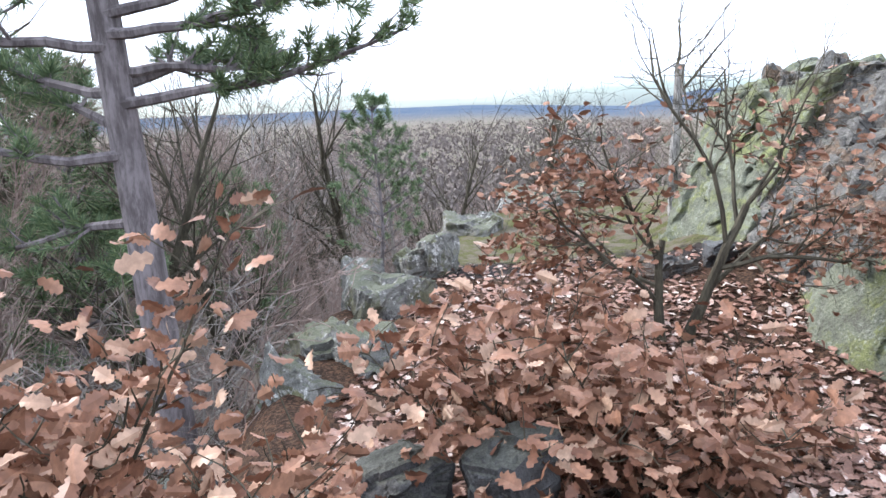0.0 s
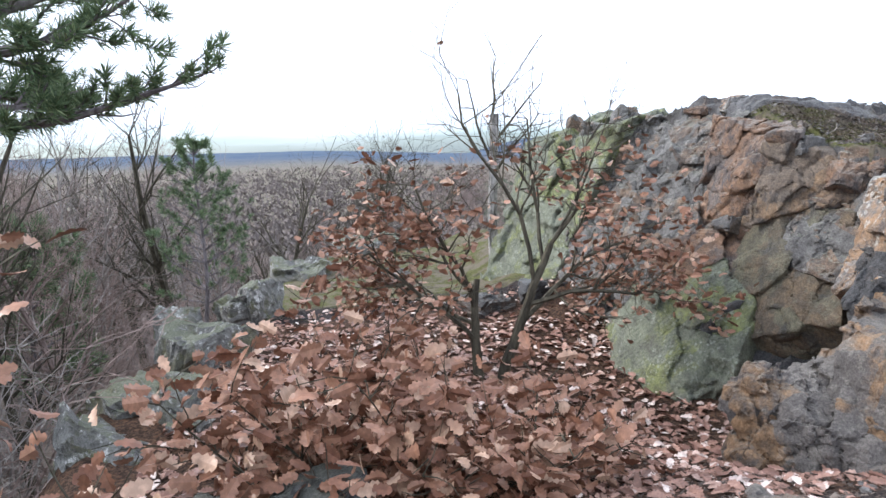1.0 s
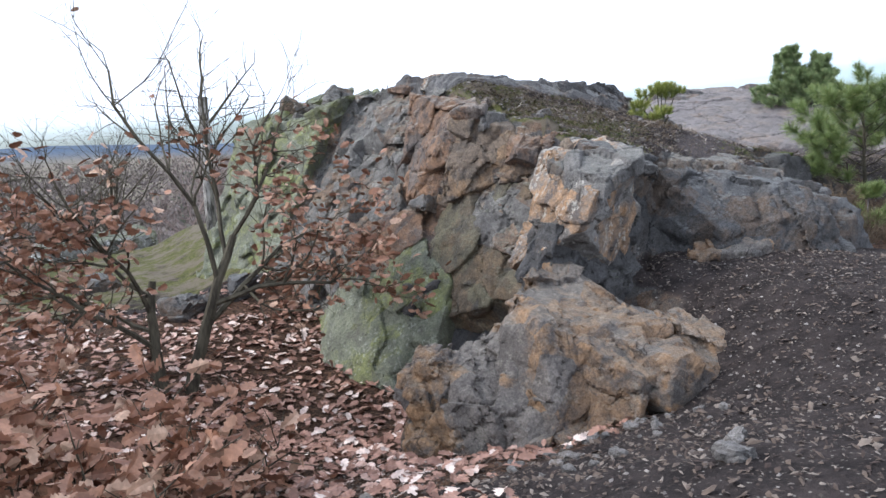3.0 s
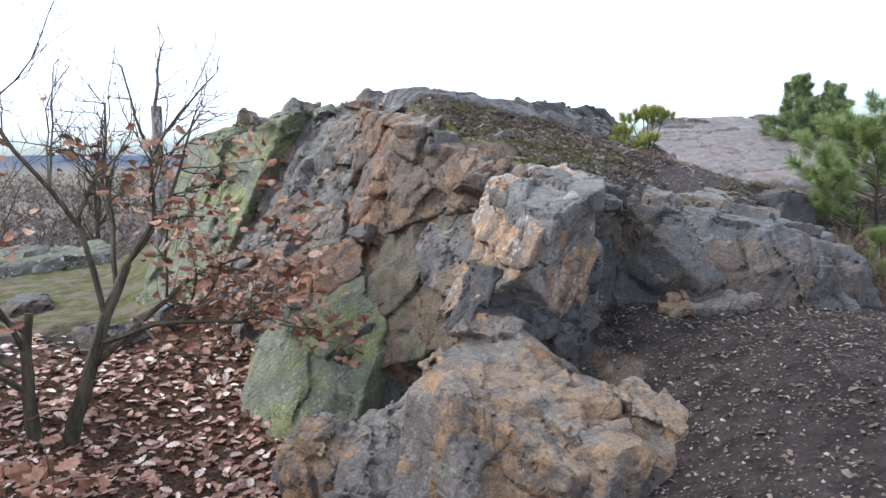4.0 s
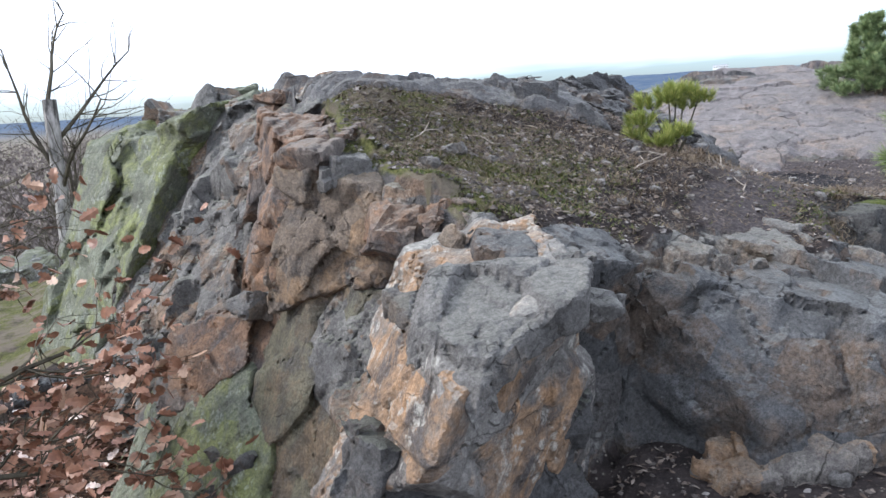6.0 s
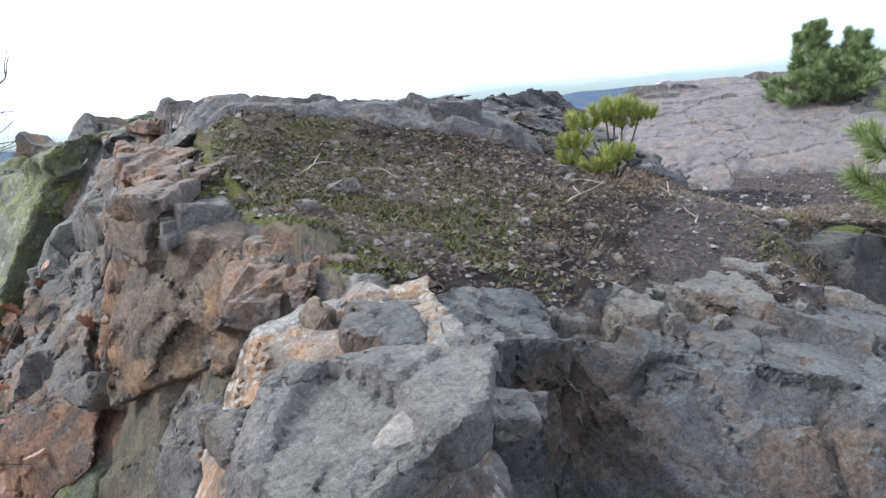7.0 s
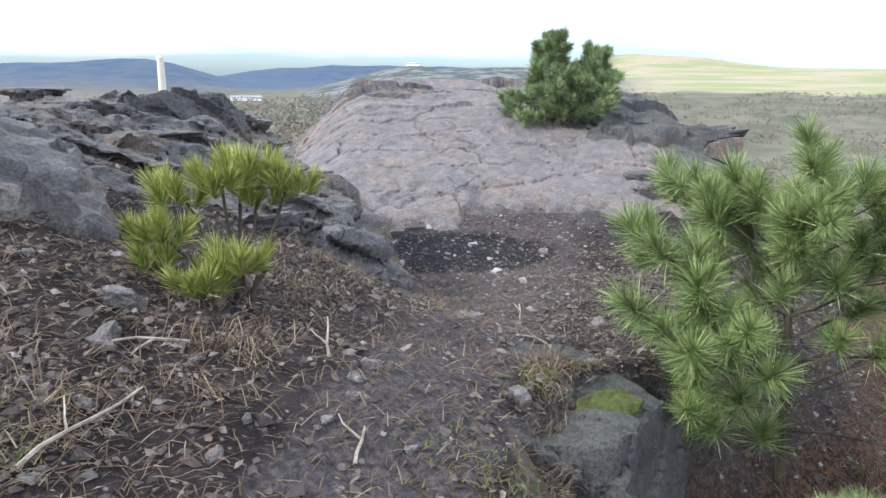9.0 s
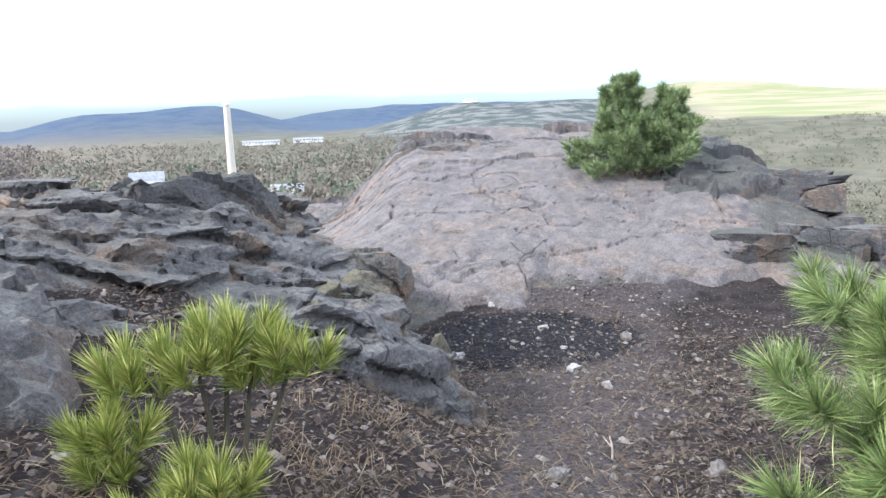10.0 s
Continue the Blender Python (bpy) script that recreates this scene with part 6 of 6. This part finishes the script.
def heather():
    """Dead heather and twigs under the pine."""
    rnd = random.Random(99)
    for at in ((9.75, 5.1), (10.15, 4.95), (10.3, 5.25), (9.9, 4.7), (10.6, 4.85), (10.9, 5.2), (9.55, 5.0), (9.3, 5.15), (9.1, 4.95), (9.5, 4.7), (10.4, 4.6), (9.8, 5.35), (9.0, 4.6), (9.3, 4.4), (9.7, 4.3), (10.0, 5.2), (10.1, 4.4), (9.2, 4.8), (8.9, 4.85), (9.6, 5.3), (10.75, 5.05), (11.1, 4.9), (15.6, 10.0), (15.85, 9.9), (16.1, 9.95)):
        clump = tagged(empty("dead_heather", (at[0], at[1], ground_z(*at))), "dry brown heather clump with bare twigs", "shrub", "heather clumps")
        vs, fs = [], []
        for _ in range(34):
            w = rnd.uniform(0, 6.28)
            pts = limb(vs, fs, rnd, (rnd.gauss(0, 0.07), rnd.gauss(0, 0.07), -0.03), (math.cos(w) * 0.7, math.sin(w) * 0.7, 1), rnd.uniform(0.14, 0.38), 0.0032, 4, 0.2, 0, 3, 0.4)
            for q, _ in pts[2:]:
                limb(vs, fs, rnd, q, (rnd.gauss(0, 1), rnd.gauss(0, 1), 0.9), rnd.uniform(0.04, 0.12), 0.002, 2, 0.2, 0, 3, 0.5)
        tagged(mesh_object("crown", vs, fs, STRAW, clump), kind="stuff")


heather()


def sticks():
    rnd = random.Random(103)
    for x, y, w, l in ((6.95, 6.3, 1.4, 0.3), (6.75, 6.02, 0.9, 0.36), (6.1, 6.9, 0.3, 0.3), (6.3, 7.1, 2.2, 0.22), (5.95, 6.6, 1.9, 0.25), (7.3, 6.15, 0.2, 0.3), (7.9, 6.5, 2.6, 0.25), (8.3, 6.35, 1.1, 0.2), (6.6, 6.7, 2.9, 0.2), (7.45, 6.8, 0.6, 0.3), (7.2, 7.1, 2.0, 0.24), (10.2, 6.9, 0.4, 0.2), (9.6, 6.3, 1.3, 0.22), (8.0, 5.9, 0.9, 0.26)):
        stick = tagged(empty("stick", (x, y, ground_z(x, y))), "bleached forked stick lying on the soil", "stick", "sticks on the mound")
        vs, fs = [], []
        pts = limb(vs, fs, rnd, (0, 0, 0.01), (math.cos(w), math.sin(w), 0.22), l, 0.006, 5, 0.16, -0.03, 5, 0.5)
        mesh_object("shaft", vs, fs, BARK_PALE, stick)
        vs, fs = [], []
        limb(vs, fs, rnd, pts[2][0], (math.cos(w + 0.8), math.sin(w + 0.8), 0.35), l * 0.4, 0.004, 3, 0.15, 0, 4, 0.5)
        mesh_object("fork", vs, fs, BARK_PALE, stick)


BARK_PALE = bark_material("bleached_wood", (0.2, 0.17, 0.14), (0.4, 0.35, 0.3))
sticks()


def debris():
    """Bits of bark, dead leaves and rotting needles trodden into the soil."""
    rnd = random.Random(107)
    vs, fs = [], []
    pts = [(rnd.uniform(5.0, 13.4), rnd.uniform(4.8, 9.4)) for _ in range(20000)] + [(rnd.uniform(2.0, 7.5), rnd.uniform(0.3, 4.9)) for _ in range(11000)]
    zs = land_height([p[0] for p in pts], [p[1] for p in pts])
    for (x, y), z in zip(pts, zs):
        cx, ly = float(np.interp(y, CLIFF_Y, CLIFF_X)), float(np.interp(x, LEDGE_X, LEDGE_Y))
        if y > ly - 0.1 and (x < cx + 0.55 or y < ly + 0.3):
            continue
        if burnt(x, y) and rnd.random() < 0.85:
            continue
        trod = float(np.interp(x, (6.4, 7.4, 8.6, 10.0, 11.5), (5.0, 5.55, 6.35, 7.1, 8.0)))
        if x > 6.4 and abs(y - trod) < 0.33 and rnd.random() < 0.75:
            continue
        w, l = rnd.uniform(0, 6.28), rnd.uniform(0.006, 0.022) * (1.7 if rnd.random() < 0.08 else 1)
        d = Vector((math.cos(w), math.sin(w), rnd.gauss(0, 0.25))) * l
        v = Vector((-math.sin(w), math.cos(w), rnd.gauss(0, 0.35))) * l * rnd.uniform(0.25, 0.6)
        a = Vector((x, y, z + rnd.uniform(0.004, 0.014)))
        k = len(vs)
        vs.extend((a - d, a - d * 0.3 + v, a + d * 0.7 + v * 0.7, a + d, a + d * 0.2 - v + Vector((0, 0, 0.25 * l)), a + Vector((0, 0, 0.3 * l))))
        fs.extend(((k, k + 5, k + 1), (k + 1, k + 5, k + 2), (k + 2, k + 5, k + 3), (k + 3, k + 5, k + 4), (k + 4, k + 5, k)))
    tagged(mesh_object("debris", vs, fs, DEBRIS), "bark bits and dead leaves trodden into the soil", "debris", kind="stuff")


DEBRIS = leaf_material("soil_debris", (0.052, 0.034, 0.028), (0.121, 0.089, 0.071), (0.241, 0.201, 0.172), 0.7)
debris()


def moss_cover():
    """Short upright moss and grass on the green parts."""
    rnd = random.Random(98)
    vs, fs = [], []
    pts = [(rnd.gauss(6.08, 0.42), rnd.gauss(6.1, 0.34)) for _ in range(10000)] + [(rnd.uniform(5.2, 7.4), rnd.uniform(6.0, 8.2)) for _ in range(7000)] + [(rnd.gauss(8.4, 0.2), rnd.gauss(5.45, 0.2)) for _ in range(1200)] + [(rnd.gauss(9.25, 0.14), rnd.gauss(6.0, 0.07)) for _ in range(700)]
    zs = land_height([p[0] for p in pts], [p[1] for p in pts])
    for (x, y), z in zip(pts, zs):
        cx, ly = float(np.interp(y, CLIFF_Y, CLIFF_X)), float(np.interp(x, LEDGE_X, LEDGE_Y))
        if x < cx + 0.5 or y < ly + 0.3:
            continue
        if noise.noise((x * 2.2, y * 2.2, 4.0)) < -0.1:
            continue
        for _ in range(3):
            w, l = rnd.uniform(0, 6.28), rnd.uniform(0.012, 0.035)
            d = Vector((math.cos(w) * 0.9, math.sin(w) * 0.9, rnd.uniform(0.4, 1.0))).normalized() * l
            s = Vector((-math.sin(w), math.cos(w), 0)) * 0.003
            a = Vector((x + rnd.gauss(0, 0.012), y + rnd.gauss(0, 0.012), z))
            k = len(vs)
            vs.extend((a - s, a + s, a + d))
            fs.append((k, k + 1, k + 2))
    tagged(mesh_object("moss", vs, fs, MOSS), "green moss and short grass on the mound", "moss", kind="stuff")


moss_cover()


# ---- the valley ----
def far_woods():
    """Small tufted crowns over the valley and slopes, too many to count."""
    rnd = random.Random(111)
    nrm = np.random.RandomState(5)

    def crowns(name, count, az_range, r_range, size, material, label, squat=1.0, keep=None):
        az = np.radians(nrm.uniform(*az_range, count))
        r = np.exp(nrm.uniform(math.log(r_range[0]), math.log(r_range[1]), count))
        x, y = r * np.sin(az), r * np.cos(az)
        z = land_height(x, y)
        vs, fs = [], []
        for i in range(count):
            if keep and noise.noise((x[i] * 0.006, y[i] * 0.006, keep)) < -0.12:
                continue
            s = size * rnd.uniform(0.6, 1.3) * min(1.0, 0.2 + math.hypot(x[i], y[i]) / 420)
            for _ in range(11):
                a = Vector((x[i] + rnd.gauss(0, s * 0.35), y[i] + rnd.gauss(0, s * 0.35), z[i] + s * squat * rnd.uniform(0.1, 1.0)))
                u = Vector((rnd.gauss(0, 1), rnd.gauss(0, 1), rnd.gauss(0.6, 1) * squat)).normalized() * s * 0.42
                v = side_way(rnd, u.normalized(), 1.4) * s * 0.13
                k = len(vs)
                vs.extend((a - v, a + v, a + u))
                fs.append((k, k + 1, k + 2))
        tagged(mesh_object(name, vs, fs, material), label, "woods", kind="stuff")

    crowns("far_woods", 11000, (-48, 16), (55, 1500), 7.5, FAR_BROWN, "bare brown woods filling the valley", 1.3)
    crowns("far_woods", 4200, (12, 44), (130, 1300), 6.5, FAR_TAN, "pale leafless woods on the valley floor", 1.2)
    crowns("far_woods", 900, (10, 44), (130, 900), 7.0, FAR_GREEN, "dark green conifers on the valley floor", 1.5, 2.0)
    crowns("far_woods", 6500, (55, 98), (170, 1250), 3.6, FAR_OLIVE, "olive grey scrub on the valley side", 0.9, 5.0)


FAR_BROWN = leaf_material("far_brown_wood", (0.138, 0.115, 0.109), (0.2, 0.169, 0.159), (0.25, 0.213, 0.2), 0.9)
# valley crowns: haze is put into these pale, low-contrast colours
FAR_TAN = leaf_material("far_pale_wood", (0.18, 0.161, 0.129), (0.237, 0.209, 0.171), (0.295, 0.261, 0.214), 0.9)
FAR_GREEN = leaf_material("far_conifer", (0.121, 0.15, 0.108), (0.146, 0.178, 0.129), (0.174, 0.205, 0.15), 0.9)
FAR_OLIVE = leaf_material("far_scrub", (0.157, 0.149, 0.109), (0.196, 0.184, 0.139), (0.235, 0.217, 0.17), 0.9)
far_woods()


def polar(az, r):
    x, y = r * math.sin(radians(az)), r * math.cos(radians(az))
    return x, y, ground_z(x, y)


def box_mesh(name, at, size, material, parent, turn=0.0, pitch=0.0):
    bm = bmesh.new()
    bmesh.ops.create_cube(bm, size=1)
    for v in bm.verts:
        v.co = Vector((v.co.x * size[0], v.co.y * size[1], (v.co.z + 0.5) * size[2]))
        if pitch and v.co.z > size[2] * 0.5:
            v.co.y *= 1 - pitch
    me = bpy.data.meshes.new(name)
    bm.to_mesh(me)
    bm.free()
    me.materials.append(material)
    ob = new(name, me)
    ob.parent = parent
    ob.matrix_basis = pose(*at, 0, 0, turn)
    return ob


def chimney():
    x, y, z = polar(29.0, 510)
    stack = tagged(empty("factory_chimney", (x, y, z)), "tall pale concrete factory chimney in the valley", "chimney")
    vs, fs = [], []
    tube(vs, fs, (0, 0, -2), (0, 0, 56), 2.9, 2.1, 20)
    mesh_object("shaft", vs, fs, CONCRETE, stack, True)
    vs, fs = [], []
    tube(vs, fs, (0, 0, 55), (0, 0, 57), 2.35, 2.35, 20)
    fs.append(tuple(range(20, 40)))
    mesh_object("rim", vs, fs, CONCRETE, stack, True)


def hall(az, r, size, turn, wall, roof, label, lift=0.0):
    x, y, z = polar(az, r)
    ob = tagged(empty("building", (x, y, z + lift), turn), label, "building")
    box_mesh("wall", (0, 0, -3), (size[0], size[1], size[2] + 3), wall, ob)
    box_mesh("roof", (0, 0, size[2]), (size[0] * 1.03, size[1] * 1.03, size[2] * 0.35), roof, ob, 0, 0.7)
    n = max(2, int(size[0] / 5))
    for k in range(n):
        box_mesh("window", (-size[0] / 2 + size[0] * (k + 0.5) / n, -size[1] / 2, size[2] * 0.35), (size[0] / n * 0.5, 0.3, size[2] * 0.35), GLASS_DARK, ob)


chimney()
hall(23.2, 420, (17, 12, 11), -23, WHITE_WALL, ROOF_GREY, "pale blue grey industrial block in the valley", 6)
hall(33.0, 440, (19, 10, 4.5), -33, WHITE_WALL, ROOF_GREY, "long low white hall in the valley", 3)
hall(31.0, 1250, (60, 14, 4), -31, WHITE_WALL, ROOF_GREY, "white works building below the wooded hill", 4)
hall(34.5, 1300, (50, 14, 4.5), -31, WHITE_WALL, ROOF_GREY, "white works building below the wooded hill", 4)
hall(47.0, 1720, (30, 14, 6), -45, WHITE_WALL, ROOF_GREY, "grey house on the rocky hilltop", 2)
hall(73.5, 300, (8, 6, 4), -60, WHITE_WALL, ROOF_RED, "white house with a red roof on the valley side")
hall(72.9, 270, (6, 5, 3), -80, WHITE_WALL, ROOF_RED, "small house with an orange red roof on the valley side")
hall(74.4, 255, (6, 5, 3.5), -70, WHITE_WALL, ROOF_RED, "small house with an orange red roof on the valley side")
